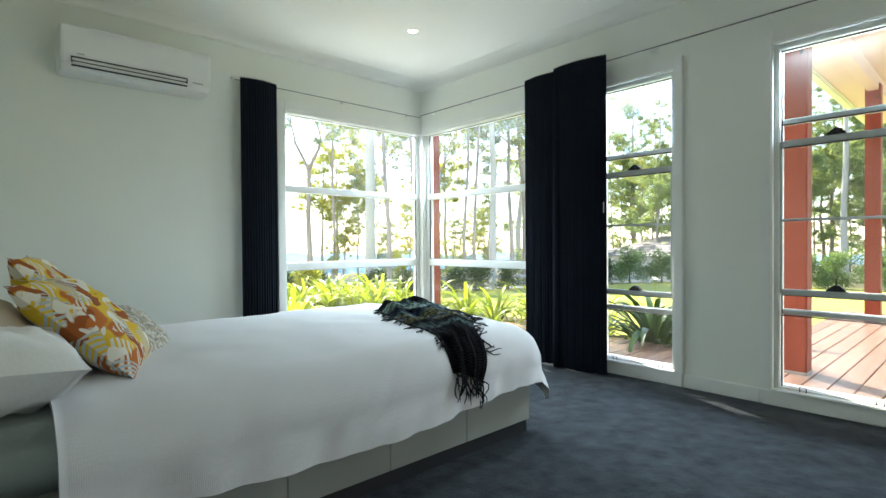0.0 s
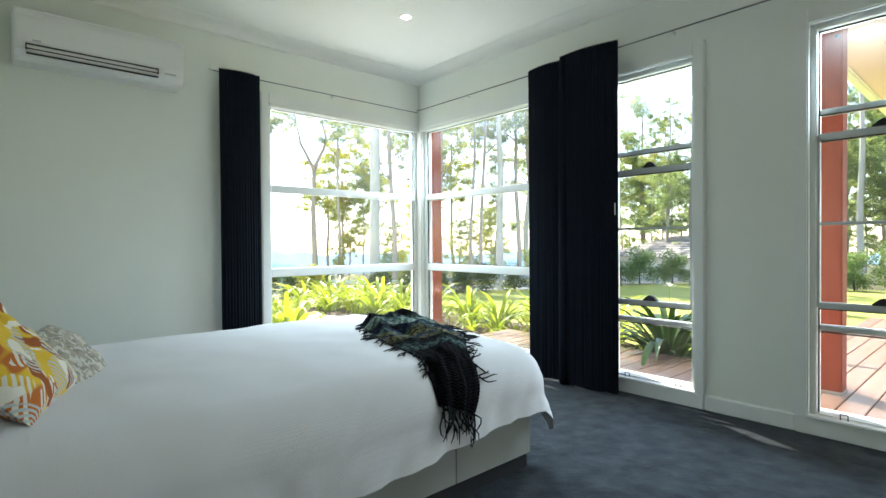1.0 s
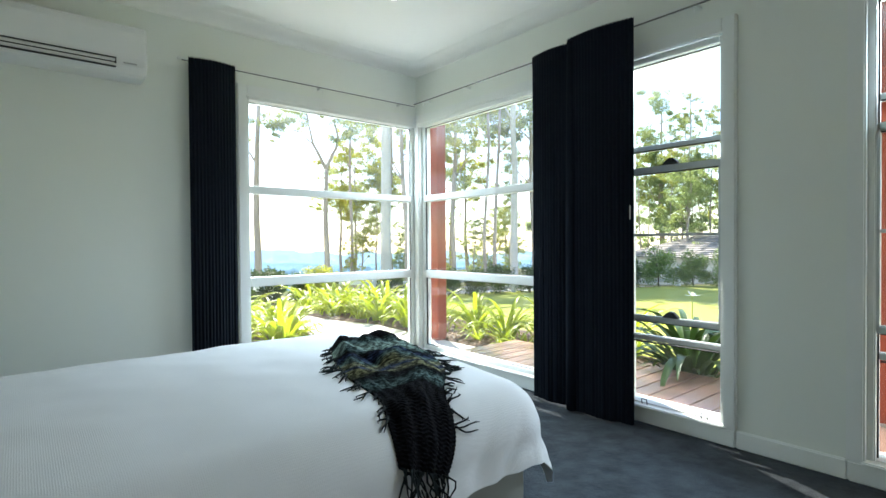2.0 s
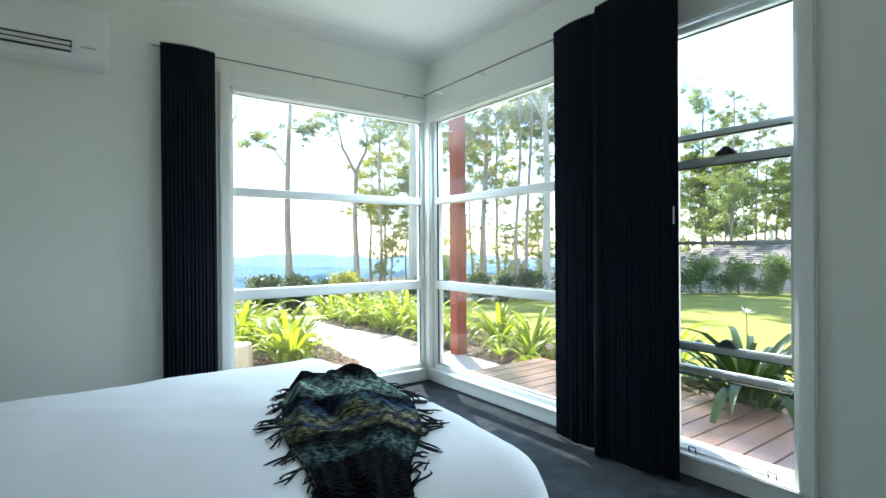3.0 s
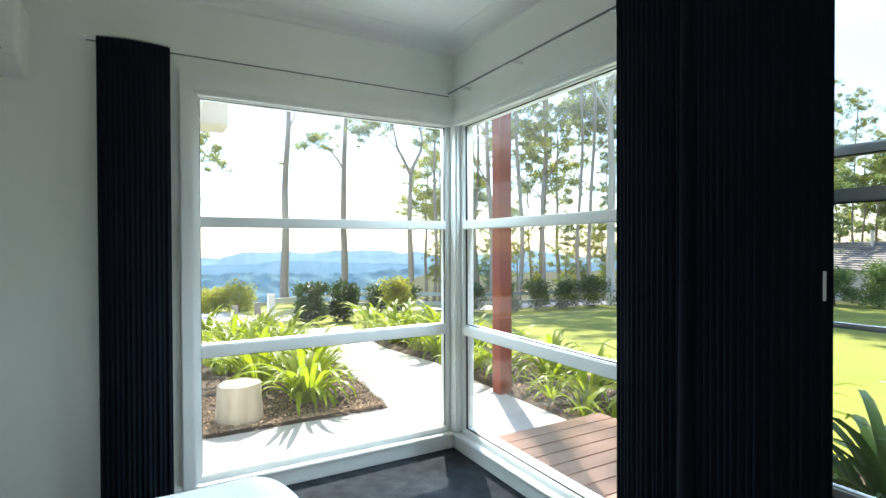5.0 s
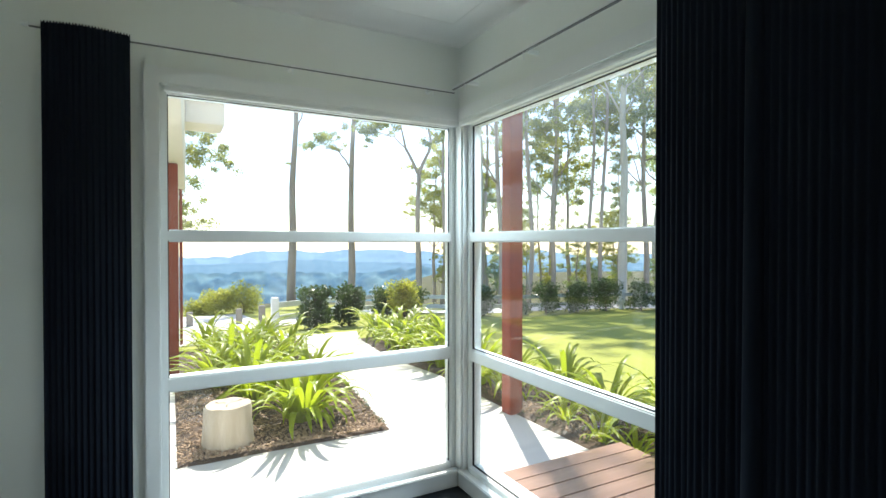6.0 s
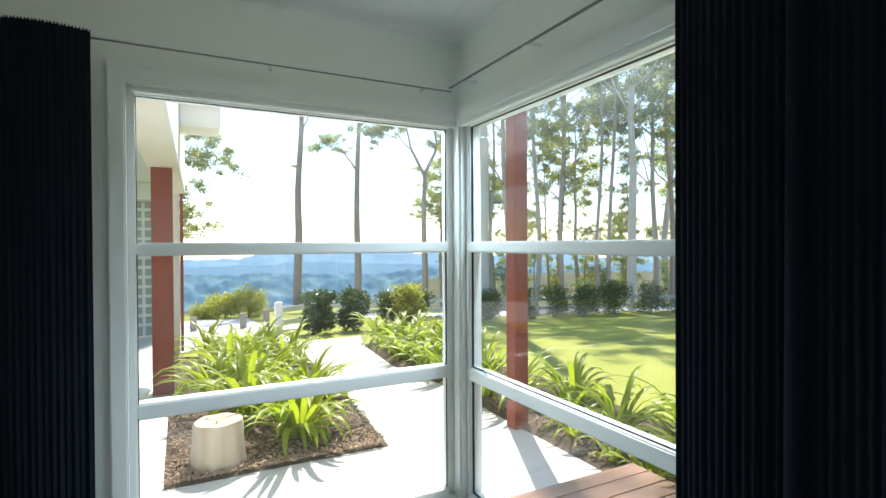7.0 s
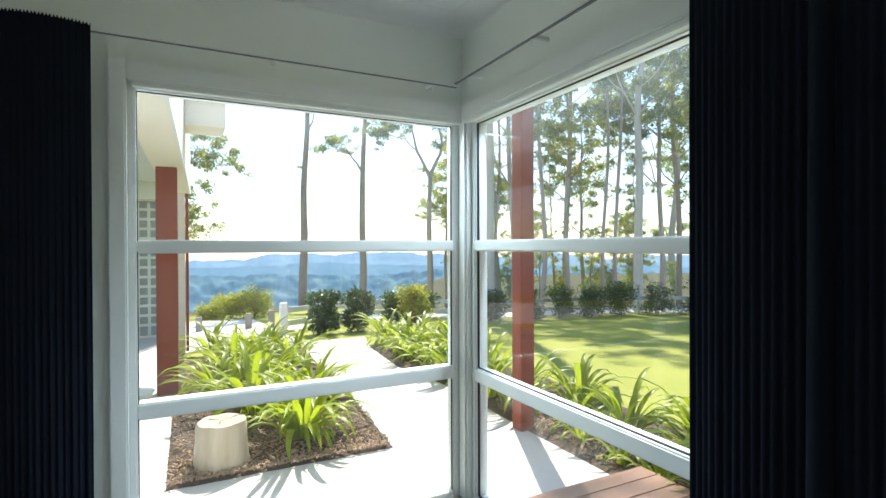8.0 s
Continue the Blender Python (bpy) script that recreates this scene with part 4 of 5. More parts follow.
def path_top(u, v):
    y = 1.582 + 7.2 * v
    xl, xr = edge_x(EDGE_L, y), edge_x(EDGE_R, y)
    x = xl + (xr - xl) * u
    return (x, y, ground_z(0.8, y) + 0.033)


m.grid(path_top, 4, 40)
for u in (0.0, 1.0):
    m.grid(lambda a, v, u=u: (path_top(u, v)[0], path_top(u, v)[1], path_top(u, v)[2] - 0.12 * a), 1, 40)
tagged(part("pavement", m, CONCRETE), "pale sunlit concrete garden path", "path", kind="structure")
m = Mesh()
for i in range(6):
    y0, y1 = 8.804 + i * 1.5, 8.8 + (i + 1) * 1.5
    slab(m, [(-12, y0), (0.9 - 0.02 * i, y0), (0.9 - 0.02 * i, y1), (-12, y1)], over(0.02))
tagged(part("road", m, CONCRETE), "pale concrete driveway", "driveway", kind="structure")

m = Mesh()


def mulch(x0, x1, y0, y1, dz, nx, ny, skew=lambda x, y: (x, y)):
    def fn(u, v):
        x, y = skew(x0 + (x1 - x0) * u, y0 + (y1 - y0) * v)
        e = min(u, v, 1 - u, 1 - v)
        return (x, y, ground_z(x, y) + dz * min(1, e * 8 + 0.45) + 0.018 * noise.noise((x * 9, y * 9, 0)))
    m.grid(fn, nx, ny)


mulch(-1.5, 0.19, 1.57, 8.0, 0.075, 30, 90, lambda x, y: (-1.5 + (x + 1.5) / 1.69 * (edge_x(EDGE_L, y) + 1.5), y))
mulch(1.45, 2.75, 0.35, 7.4, 0.07, 24, 80, lambda x, y: (x - 1.45 + edge_x(EDGE_R, y), y))
mulch(1.38, 2.5, -2.75, 0.33, 0.06, 24, 40)
tagged(part("garden_soil", m, MULCH, smooth=True), "brown bark mulch in the garden beds", "mulch", kind="stuff")
m = Mesh()
for i in range(5200):
    if i % 3:
        x, y = rng.uniform(-1.49, 0.25), 1.578 + 2.6 * rng.random() ** 1.7
    else:
        x, y = rng.uniform(1.5, 2.4), rng.uniform(0.4, 2.2) if i % 2 else rng.uniform(-2.6, 0.3)
    z = ground_z(x, y) + 0.075
    a, l, w_ = rng.uniform(0, 6.3), rng.uniform(0.008, 0.026), rng.uniform(0.003, 0.009)
    ca, sa, tz = math.cos(a), math.sin(a), rng.uniform(-0.012, 0.012)
    vs = [(x + ca * l * p - sa * w_ * q, y + sa * l * p + ca * w_ * q, z + tz * p + h) for h in (0, 0.006) for p, q in ((-1, -1), (1, -0.4), (0.6, 1), (-0.7, 0.8))]
    if x > edge_x(EDGE_L, y) - 0.03 and x < 1.3:
        continue
    m.add(vs, [(4, 5, 6, 7), (0, 1, 5, 4), (1, 2, 6, 5), (2, 3, 7, 6), (3, 0, 4, 7)])
tagged(part("bark_chips", m, CHIP), "loose bark chips on the garden beds", "mulch", kind="stuff")

deck = thing("deck", "red-brown hardwood deck along the bedroom wall", "deck", kind="structure")
part("joist_frame", Mesh().box(0.21, 1.36, -2.74, -0.04, -0.26, -0.075).box(0.21, 5.6, -8.0, -2.74, -0.26, -0.075), DARKBARK, deck)
part("edge_board", Mesh().box(0.21, 1.40, -0.105, 0.035, -0.072, -0.036, 0.004), DECKING, deck)
part("fascia_board", Mesh().box(1.365, 1.395, -2.7, -0.108, -0.24, -0.076, 0.003), DECKING, deck)
part("fascia_board", Mesh().box(0.21, 1.395, 0.0, 0.03, -0.24, -0.076, 0.003), DECKING, deck)
short = Mesh().box(0, 1.19, -0.069, 0.069, -0.032, 0, 0.003).data("board", DECKING)
long_ = Mesh().box(0, 5.4, -0.069, 0.069, -0.032, 0, 0.003).data("board", DECKING)
y = -0.178
while y > -7.9:
    ob = new("board", short if y > -2.68 else long_)
    ob.parent = deck
    ob.matrix_basis = pose(0.21, y, -0.037 + rng.uniform(-0.001, 0.001))
    y -= 0.1455

# ---------- posts, veranda, side wing ----------


def post(x0, x1, y0, y1, z0, z1, label, bolts=()):
    p = thing("veranda_post", label, "post", at=((x0 + x1) / 2, (y0 + y1) / 2, z0), group="red timber posts")
    hx, hy = (x1 - x0) / 2, (y1 - y0) / 2
    part("shaft", Mesh().box(-hx, hx, -hy, hy, 0, z1 - z0, 0.008), REDWOOD, p)
    part("base_plate", Mesh().box(-hx - 0.004, hx + 0.004, -hy - 0.004, hy + 0.004, 0.0, 0.02, 0.002), STEEL, p)
    for bx, by, bz in bolts:
        part("bolt", Mesh().tube([(bx, by, bz - z0), (bx - 0.014, by, bz - z0)], 0.014, 6), LATCH, p)
    return p


post(1.365, 1.515, 1.375, 1.525, -0.30, 3.3, "red-painted square timber post at the garden path")
post(1.0, 1.15, -3.27, -3.12, -0.037, 2.86, "red-painted square timber post on the deck", [(-0.075, -0.045, 2.45), (-0.075, -0.045, 2.38)])
post(4.42, 4.57, -3.27, -3.12, -0.037, 2.86, "red-painted square timber post at the deck's outer side", [(-0.075, -0.045, 2.7)])
post(-1.67, -1.45, 4.18, 4.38, -0.25, 2.385, "weathered red timber post under the side wing's beam")

ver = thing("veranda_roof", "cream lined sloping veranda roof over the deck", "veranda roof", kind="structure")
m = Mesh()
vs = [(0.2, -2.72, 2.88), (7.6, -2.72, 2.88), (7.6, -8.2, 3.75), (0.2, -8.2, 3.75)]
vs += [(x, y, z + 0.14) for x, y, z in vs]
m.add(vs, [(0, 3, 2, 1), (4, 5, 6, 7), (0, 1, 5, 4), (1, 2, 6, 5), (2, 3, 7, 6), (3, 0, 4, 7)])
part("roof", m, VERANDA, ver)
part("beam", Mesh().box(0.2, 7.6, -3.25, -3.14, 2.78, 2.96, 0.006), VERANDA, ver)
part("gutter", Mesh().box(0.2, 7.6, -2.83, -2.715, 2.86, 2.99, 0.02), GLOSS, ver)

eave = thing("eave", "narrow cream boxed eave over the corner window", "eave", kind="structure")
part("soffit", Mesh().box(-4.3, 0.50, 0.205, 0.50, 2.335, 2.36).box(0.205, 0.50, -2.70, 0.204, 2.335, 2.36), RENDER, eave)
part("fascia", Mesh().box(-4.3, 0.53, 0.50, 0.53, 2.315, 2.5, 0.004).box(0.50, 0.53, -2.70, 0.499, 2.315, 2.5, 0.004), RENDER, eave)
part("roof", Mesh().box(-4.3, 0.55, -6.9, 0.55, 2.955, 3.0).box(-4.3, 0.499, 0.21, 0.499, 2.37, 2.5).box(0.21, 0.499, -2.70, 0.205, 2.37, 2.5), ROOFTILE, eave)

# tone of the flat sheet behind the battens, imitating shade in the lattice gaps
SHADE = pmat("lattice_gap_shade", (0.33, 0.36, 0.34), (0.27, 0.30, 0.28), scale=4, rough=0.8)
wing = thing("side_wing", "cream side wing of the house with lattice", "house wing")
m = Mesh()
vs = [(x, y, z) for z in (2.385, 4.6) for x, y in ((-1.75, 0.56), (-1.47, 0.56), (-1.29, 7.4), (-1.66, 7.4))]
m.add(vs, [(0, 3, 2, 1), (4, 5, 6, 7), (0, 1, 5, 4), (1, 2, 6, 5), (2, 3, 7, 6), (3, 0, 4, 7)])
part("gable_board", m, RENDER, wing)
m = Mesh()
m.add([(x + o, y, z) for z in (2.379, 2.40) for x, y, o in ((-1.47, 0.56, -0.016), (-1.47, 0.56, 0.004), (-1.29, 7.4, 0.004), (-1.29, 7.4, -0.016))], [(0, 3, 2, 1), (4, 5, 6, 7), (0, 1, 5, 4), (1, 2, 6, 5), (2, 3, 7, 6), (3, 0, 4, 7)])
part("drip_edge", m, GLOSS, wing, "bright white drip edge")
part("portico_ceiling", Mesh().box(-4.6, -1.74, 0.56, 8.6, 2.66, 2.72), LATTICE, wing)
part("portico_beam", Mesh().box(-4.6, -1.70, 8.3, 8.45, 2.34, 2.66, 0.006), LATTICE, wing)
part("gutter", Mesh().box(-1.37, -0.93, 4.2, 4.75, 2.895, 3.4, 0.01), RENDER, wing)
part("side_wall", Mesh().box(-4.6, -1.38, 8.6, 8.8, -0.6, 4.6), RENDER, wing)
part("downpipe", Mesh().tube([(-1.345, 8.55, -0.55), (-1.345, 8.55, 2.6)], 0.028, 10), REDWOOD, wing)
part("wing_roof", Mesh().box(-4.6, -1.2, 0.5, 9.0, 4.602, 4.7), ROOFTILE, wing)
lat = part("lattice", Mesh().box(-4.4, -1.5, 8.587, 8.599, -0.2, 2.32, 0.003), SHADE, wing)
for i in range(13):
    part("batten", Mesh().box(-4.4, -1.5, 8.535, 8.56, -0.02 + i * 0.18, 0.03 + i * 0.18, 0.003), LATTICE, lat)
for i in range(16):
    part("batten", Mesh().box(-4.35 + i * 0.18, -4.30 + i * 0.18, 8.561, 8.585, -0.2, 2.3, 0.003), LATTICE, lat)
bowl = thing("garden_bowl", "shallow white glazed bowl on the paving", "bowl", at=(-1.86, 4.0, -0.237))
m = Mesh()
prof = [(0.07, 0.0), (0.10, 0.012), (0.15, 0.06), (0.175, 0.12), (0.168, 0.122), (0.14, 0.065), (0.09, 0.025), (0.0, 0.02)]
vs = [(r * math.cos(2 * math.pi * k / 32), r * math.sin(2 * math.pi * k / 32), z) for r, z in prof for k in range(32)]
m.add(vs, [(i * 32 + k, i * 32 + (k + 1) % 32, (i + 1) * 32 + (k + 1) % 32, (i + 1) * 32 + k) for i in range(len(prof) - 1) for k in range(32)])
part("basin", m, GLOSS, bowl, smooth=True)
part("rim", Mesh().tube([(0.172 * math.cos(k * 0.2), 0.172 * math.sin(k * 0.2), 0.122) for k in range(32)], 0.009, 7), GLOSS, bowl, smooth=True)

# sawn log beside the path
log = thing("log_stump", "pale sawn log standing in the mulch", "log", at=(-1.12, 1.86, -0.22))
m = Mesh()
prof = [(0.205, 0.0), (0.2, 0.06), (0.188, 0.2), (0.184, 0.31), (0.176, 0.335)]
N = 40
vs = []
for r, z in prof:
    for k in range(N):
        a = 2 * math.pi * k / N
        q = r * (1 + 0.05 * noise.noise((math.cos(a) * 1.6, math.sin(a) * 1.6, z)) + 0.012 * noise.noise((math.cos(a) * 9, math.sin(a) * 9, z * 2)))
        vs.append((q * math.cos(a), q * math.sin(a), z))
fs = [(i * N + k, i * N + (k + 1) % N, (i + 1) * N + (k + 1) % N, (i + 1) * N + k) for i in range(len(prof) - 1) for k in range(N)]
m.add(vs, fs)
part("bark", m, STUMP, log, smooth=True)
m = Mesh()
m.add([(0.176 * math.cos(2 * math.pi * k / N), 0.176 * math.sin(2 * math.pi * k / N), 0.334 + 0.004 * math.sin(k)) for k in range(N)], [tuple(range(N))])
part("cut_face", m, STUMP, log, "pale cut face with a long drying split")
m = Mesh()
for a0, l0, w_ in ((0.5, 0.165, 0.011), (2.5, 0.12, 0.007), (4.4, 0.10, 0.006)):
    ca, sa = math.cos(a0), math.sin(a0)
    for k in range(5):
        f, g = k / 5, (k + 1) / 5
        wa, wb = w_ * (0.15 + f), w_ * (0.15 + g)
        ja, jb = 0.008 * math.sin(k * 2.1), 0.008 * math.sin((k + 1) * 2.1)
        m.add([(ca * l0 * f - sa * (ja + wa), sa * l0 * f + ca * (ja + wa), 0.3395), (ca * l0 * f - sa * (ja - wa), sa * l0 * f + ca * (ja - wa), 0.3395), (ca * l0 * g - sa * (jb - wb), sa * l0 * g + ca * (jb - wb), 0.3395), (ca * l0 * g - sa * (jb + wb), sa * l0 * g + ca * (jb + wb), 0.3395)], [(0, 1, 2, 3)])
part("drying_split", m, DARKBARK, log)

# ---------- plants ----------


def blade(length, width, droop, curl, n=7):
    """One strap leaf that rises, arches and hangs, with a channelled section."""
    m = Mesh()
    rows = []
    p, ang = Vector((0, 0, 0)), radians(82)
    step = length / n
    for i in range(n + 1):
        t = i / n
        w_ = width * (0.55 + 0.9 * t - 0.2 * t * t) * (1 - t ** 4) + 0.001
        rows.append((p.copy(), w_, ang))
        ang -= droop * (0.25 + 1.5 * t) / n
        p = p + Vector((math.cos(ang) * step, curl * step * t, math.sin(ang) * step))
    vs = []
    for q, w_, an in rows:
        nrm = Vector((-math.sin(an), 0, math.cos(an)))
        vs += [q + Vector((0, -w_, 0)) + nrm * w_ * 0.35, q, q + Vector((0, w_, 0)) + nrm * w_ * 0.35]
    fs = []
    for i in range(n):
        for k in range(2):
            fs.append((i * 3 + k, i * 3 + k + 1, i * 3 + 4 + k, i * 3 + 3 + k))
    m.add(vs, fs)
    return m


BLADES = [blade(l, w_, d_, c) for l, w_, d_, c in ((0.62, 0.024, 1.9, 0.1), (0.72, 0.027, 2.3, -0.15), (0.55, 0.023, 1.4, 0.05), (0.50, 0.025, 2.9, 0.2), (0.78, 0.026, 1.6, -0.1))]
BLADE_DATA = [b.data("leaf", STRAP, True) for b in BLADES]
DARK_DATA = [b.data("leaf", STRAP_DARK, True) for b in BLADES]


def strap_plant(x, y, size, n, parts=True, flower=False, label="bright green clump of arching strap leaves"):
    r = random.Random(int(x * 977 + y * 131 + n))
    z = ground_z(x, y) + 0.05
    pl = thing("strap_leaf_plant", label, "plant", at=(x, y, z), group="strap leaf border")
    joined = Mesh()
    for i in range(n):
        k = r.randrange(len(BLADES))
        a = i * 2.39996 + r.uniform(-0.3, 0.3)
        off = 0.10 * math.sqrt(r.random()) * size
        tilt = r.uniform(-10, 26)
        s = size * r.uniform(0.7, 1.15)
        m4 = Matrix.Translation((math.cos(a) * off, math.sin(a) * off, -0.02)) @ pose(0, 0, 0, 0, tilt, math.degrees(a) + r.uniform(-20, 20)) @ Matrix.Scale(s, 4)
        if parts:
            ob = new("leaf", (DARK_DATA if flower else BLADE_DATA)[k])
            ob.parent = pl
            ob.matrix_basis = m4
        else:
            joined.add([m4 @ Vector(v) for v in BLADES[k].v], BLADES[k].f)
    if not parts:
        part("leaves", joined, STRAP, pl, smooth=True)
    if flower:
        m = Mesh().tube([(0, 0, 0), (0.04, 0.02, 0.4), (0.10, 0.05, 0.78)], [0.006, 0.005, 0.004], 6)
        part("flower_stalk", m, STRAP, pl, smooth=True)
        m = Mesh()
        for q in range(7):
            a = q * 0.9
            c, e = Vector((0.10, 0.05, 0.78)), Vector((math.cos(a), math.sin(a), 0.3 + 0.3 * math.sin(q * 2))) * 0.075
            sd = e.cross(Vector((0, 0, 1))).normalized() * 0.016
            m.add([c, c + e * 0.5 + sd, c + e, c + e * 0.5 - sd], [(0, 1, 2, 3)])
        part("flower", m, FLOWER, pl, "white flower head")
    return pl


for x, y, s, n in ((-0.46, 2.12, 1.12, 84), (-0.78, 3.0, 1.15, 60), (-0.15, 3.15, 1.05, 56), (-1.05, 3.9, 1.15, 56), (-0.45, 4.2, 1.2, 56), (-0.8, 5.1, 1.25, 56)):
    strap_plant(x, y, s, n)
for x, y, s, n in ((1.78, 1.95, 1.0, 50), (2.15, 1.5, 1.05, 50), (1.95, 2.9, 1.05, 50), (2.0, 0.75, 1.05, 50), (2.25, 0.15, 1.1, 50), (1.8, -0.35, 0.95, 44), (2.3, -0.8, 1.1, 44), (1.72, 0.98, 0.62, 26), (1.66, 0.48, 0.5, 22), (1.62, 0.08, 0.55, 24), (1.62, 2.4, 0.95, 44), (1.70, 3.35, 1.0, 44)):
    strap_plant(x, y, s, n)
strap_plant(1.72, -1.78, 1.4, 70, True, True, "dark green shade-toned strap-leaf clump with a white flower head")
strap_plant(2.05, -2.30, 1.25, 56, True, True, "dark green shade-toned strap-leaf clump with a white flower head")
for i in range(14):
    y = 3.6 + i * 0.30
    strap_plant(1.66 + rng.uniform(0.0, 0.6) + max(0, y - 4.6) * 0.16, y, rng.uniform(1.0, 1.3), 40, False)
for i in range(7):
    strap_plant(rng.uniform(-1.1, 0.2), 5.6 + i * 0.36, rng.uniform(1.05, 1.3), 40, False)



def leaf_cloud(m, centre, rad, n, r, leaf, droop=0.6, squash=0.7):
    """Leaves scattered through a lump, densest towards its outside."""
    for _ in range(n):
        v = Vector((r.gauss(0, 1), r.gauss(0, 1), r.gauss(0, 1))).normalized() * rad * r.random() ** 0.45
        v.z *= squash
        p = centre + v
        w_ = Vector((r.gauss(0, 1), r.gauss(0, 1), r.gauss(0, 0.7) - droop)).normalized() * leaf * r.uniform(0.6, 1.3)
        sd = w_.cross(Vector((r.gauss(0, 1), r.gauss(0, 1), r.gauss(0, 1)))).normalized() * leaf * 0.22
        k = len(m.v)
        m.v += [tuple(p), tuple(p + w_ * 0.5 + sd), tuple(p + w_), tuple(p + w_ * 0.5 - sd)]
        m.f.append((k, k + 1, k + 2, k + 3))
        m.m.append(0)


def shrub(x, y, w, h, name="hedge_shrub", label="clipped dark green hedge shrub", dense=3000, mat_leaf=None, stem=0.14):
    r = random.Random(int(x * 71 + y * 37))
    s = thing(name, label, "shrub", at=(x, y, ground_z(x, y)), group="hedge row")
    m = Mesh()
    for k in range(3):
        m.tube([(0, 0, -0.1), (0.05 * (k - 1), 0.03 * k, h * 0.3), (0.2 * w * (k - 1), 0.1 * w * math.sin(k * 2), h * 0.7)], [0.03, 0.02, 0.01], 6)
    part("stem", m, DARKBARK, s, smooth=True)
    m = Mesh()
    for k in range(26):
        c = Vector((r.uniform(-0.36, 0.36) * w, r.uniform(-0.36, 0.36) * w, h * r.uniform(stem, 0.86)))
        leaf_cloud(m, c, 0.25 * w, dense // 26, r, 0.10, 0.0, 1.0)
    part("foliage", m, mat_leaf or SHRUB, s)
    return s


m = Mesh()
cr = random.Random(3)
for i in range(90):
    y = 1.65 + 3.2 * cr.random() ** 1.3
    leaf_cloud(m, Vector((edge_x(EDGE_L, y) - 0.03 + cr.uniform(-0.06, 0.03), y, ground_z(0, y) + 0.055)), 0.05, 16, cr, 0.022, -0.3, 0.5)
for i in range(60):
    y = 0.45 + 3.0 * cr.random()
    leaf_cloud(m, Vector((1.52 + cr.uniform(-0.03, 0.08), y, ground_z(1.5, y) + 0.055)), 0.05, 16, cr, 0.022, -0.3, 0.5)
tagged(part("ground_cover", m, SHRUB), "low creeping ground cover along the path edges", "ground cover", kind="stuff")
h1 = shrub(1.74, 10.35, 0.78, 1.12, dense=5200)
h2 = shrub(2.66, 10.45, 0.78, 1.16, dense=5200)
for x, y, w, h in ((4.6, 12.6, 0.9, 1.1), (5.5, 12.7, 0.9, 1.2), (8.2, 12.6, 0.95, 1.2), (9.6, 12.6, 1.0, 1.3), (11.0, 12.5, 1.1, 1.4), (12.3, 12.2, 1.0, 1.35), (13.6, 12.0, 1.25, 1.55), (14.9, 11.4, 1.1, 1.5), (16.0, 10.4, 1.2, 1.5), (17.1, 9.4, 1.2, 1.6), (18.0, 8.3, 1.2, 1.6)):
    shrub(x, y, w, h * 0.84)
for i in range(14):
    shrub(18.6 + i * 0.37 + rng.uniform(-0.15, 0.15), 7.2 - i * 1.2, rng.uniform(1.2, 1.55), rng.uniform(1.45, 1.8), "hedge_shrub", "bright green rounded hedge shrub by the lawn edge", 4200, HEDGE)
shrub(4.9, 11.9, 1.0, 1.15, "garden_shrub", "yellow-green rounded garden shrub", 3600, GOLDLEAF, 0.2)
for x, y, w, h in ((0.15, 18.4, 1.3, 0.95), (1.0, 18.5, 1.4, 1.15), (-0.55, 19.2, 1.0, 0.7)):
    shrub(x, y, w, h, "garden_shrub", "yellow-green bush at the edge of the drop", 3000, GOLDLEAF, 0.15)
BOLLARD = pmat("weathered_grey_timber", (0.34, 0.32, 0.28), (0.22, 0.20, 0.17), scale=5, rough=0.9, bump=0.4, stretch=(4, 4, 0.6))
for x, y, h in ((-1.05, 13.6, 0.42), (0.25, 13.4, 0.45), (0.86, 13.2, 0.52)):
    b = thing("bollard", "short weathered grey timber bollard at the driveway edge", "bollard", at=(x, y, ground_z(x, y)), group="driveway bollards")
    part("stub", Mesh().box(-0.085, 0.085, -0.085, 0.085, -0.05, h, 0.014), BOLLARD, b)

# white post and rail fence
fence = thing("fence", "white painted post and rail fence behind the hedge", "fence")
run = [(0.85, 11.0), (3.2, 13.2), (5.6, 13.5), (8.0, 13.5), (10.4, 13.4), (12.8, 13.1), (15.0, 12.5), (17.0, 10.9), (18.8, 9.2), (20.2, 7.2)]
for i, (x, y) in enumerate(run):
    z = ground_z(x, y)
    part("post", Mesh().box(x - 0.09, x + 0.09, y - 0.09, y + 0.09, z - 0.1, z + (0.86 if i else 0.82), 0.012), FENCE, fence)
for (xa, ya), (xb, yb) in zip(run, run[1:]):
    za, zb = ground_z(xa, ya), ground_z(xb, yb)
    for h in (0.28, 0.62):
        m = Mesh()
        dx, dy = xb - xa, yb - ya
        L = math.hypot(dx, dy)
        nx, ny = -dy / L * 0.02, dx / L * 0.02
        vs = [(x + s * nx, y + s * ny, z + h + q) for x, y, z in ((xa, ya, za), (xb, yb, zb)) for s, q in ((-1, -0.07), (1, -0.07), (1, 0.07), (-1, 0.07))]
        m.add(vs, [(0, 1, 5, 4), (1, 2, 6, 5), (2, 3, 7, 6), (3, 0, 4, 7), (0, 3, 2, 1), (4, 5, 6, 7)])
        part("rail", m, FENCE, fence)
m = Mesh()
for (xa, ya), (xb, yb) in zip(run, run[1:]):
    m.grid(lambda u, v, a=(xa, ya), b=(xb, yb): (lambda x, y: (x, y, land_z(x, y) + 0.03))(a[0] + (b[0] - a[0]) * u + 1.1 * v * (0.3 + a[0] / 14), a[1] + (b[1] - a[1]) * u + 0.25 + 2.2 * v), 5, 5)
tagged(part("road", m, CONCRETE), "pale concrete driveway that runs on behind the fence", "driveway", kind="structure")

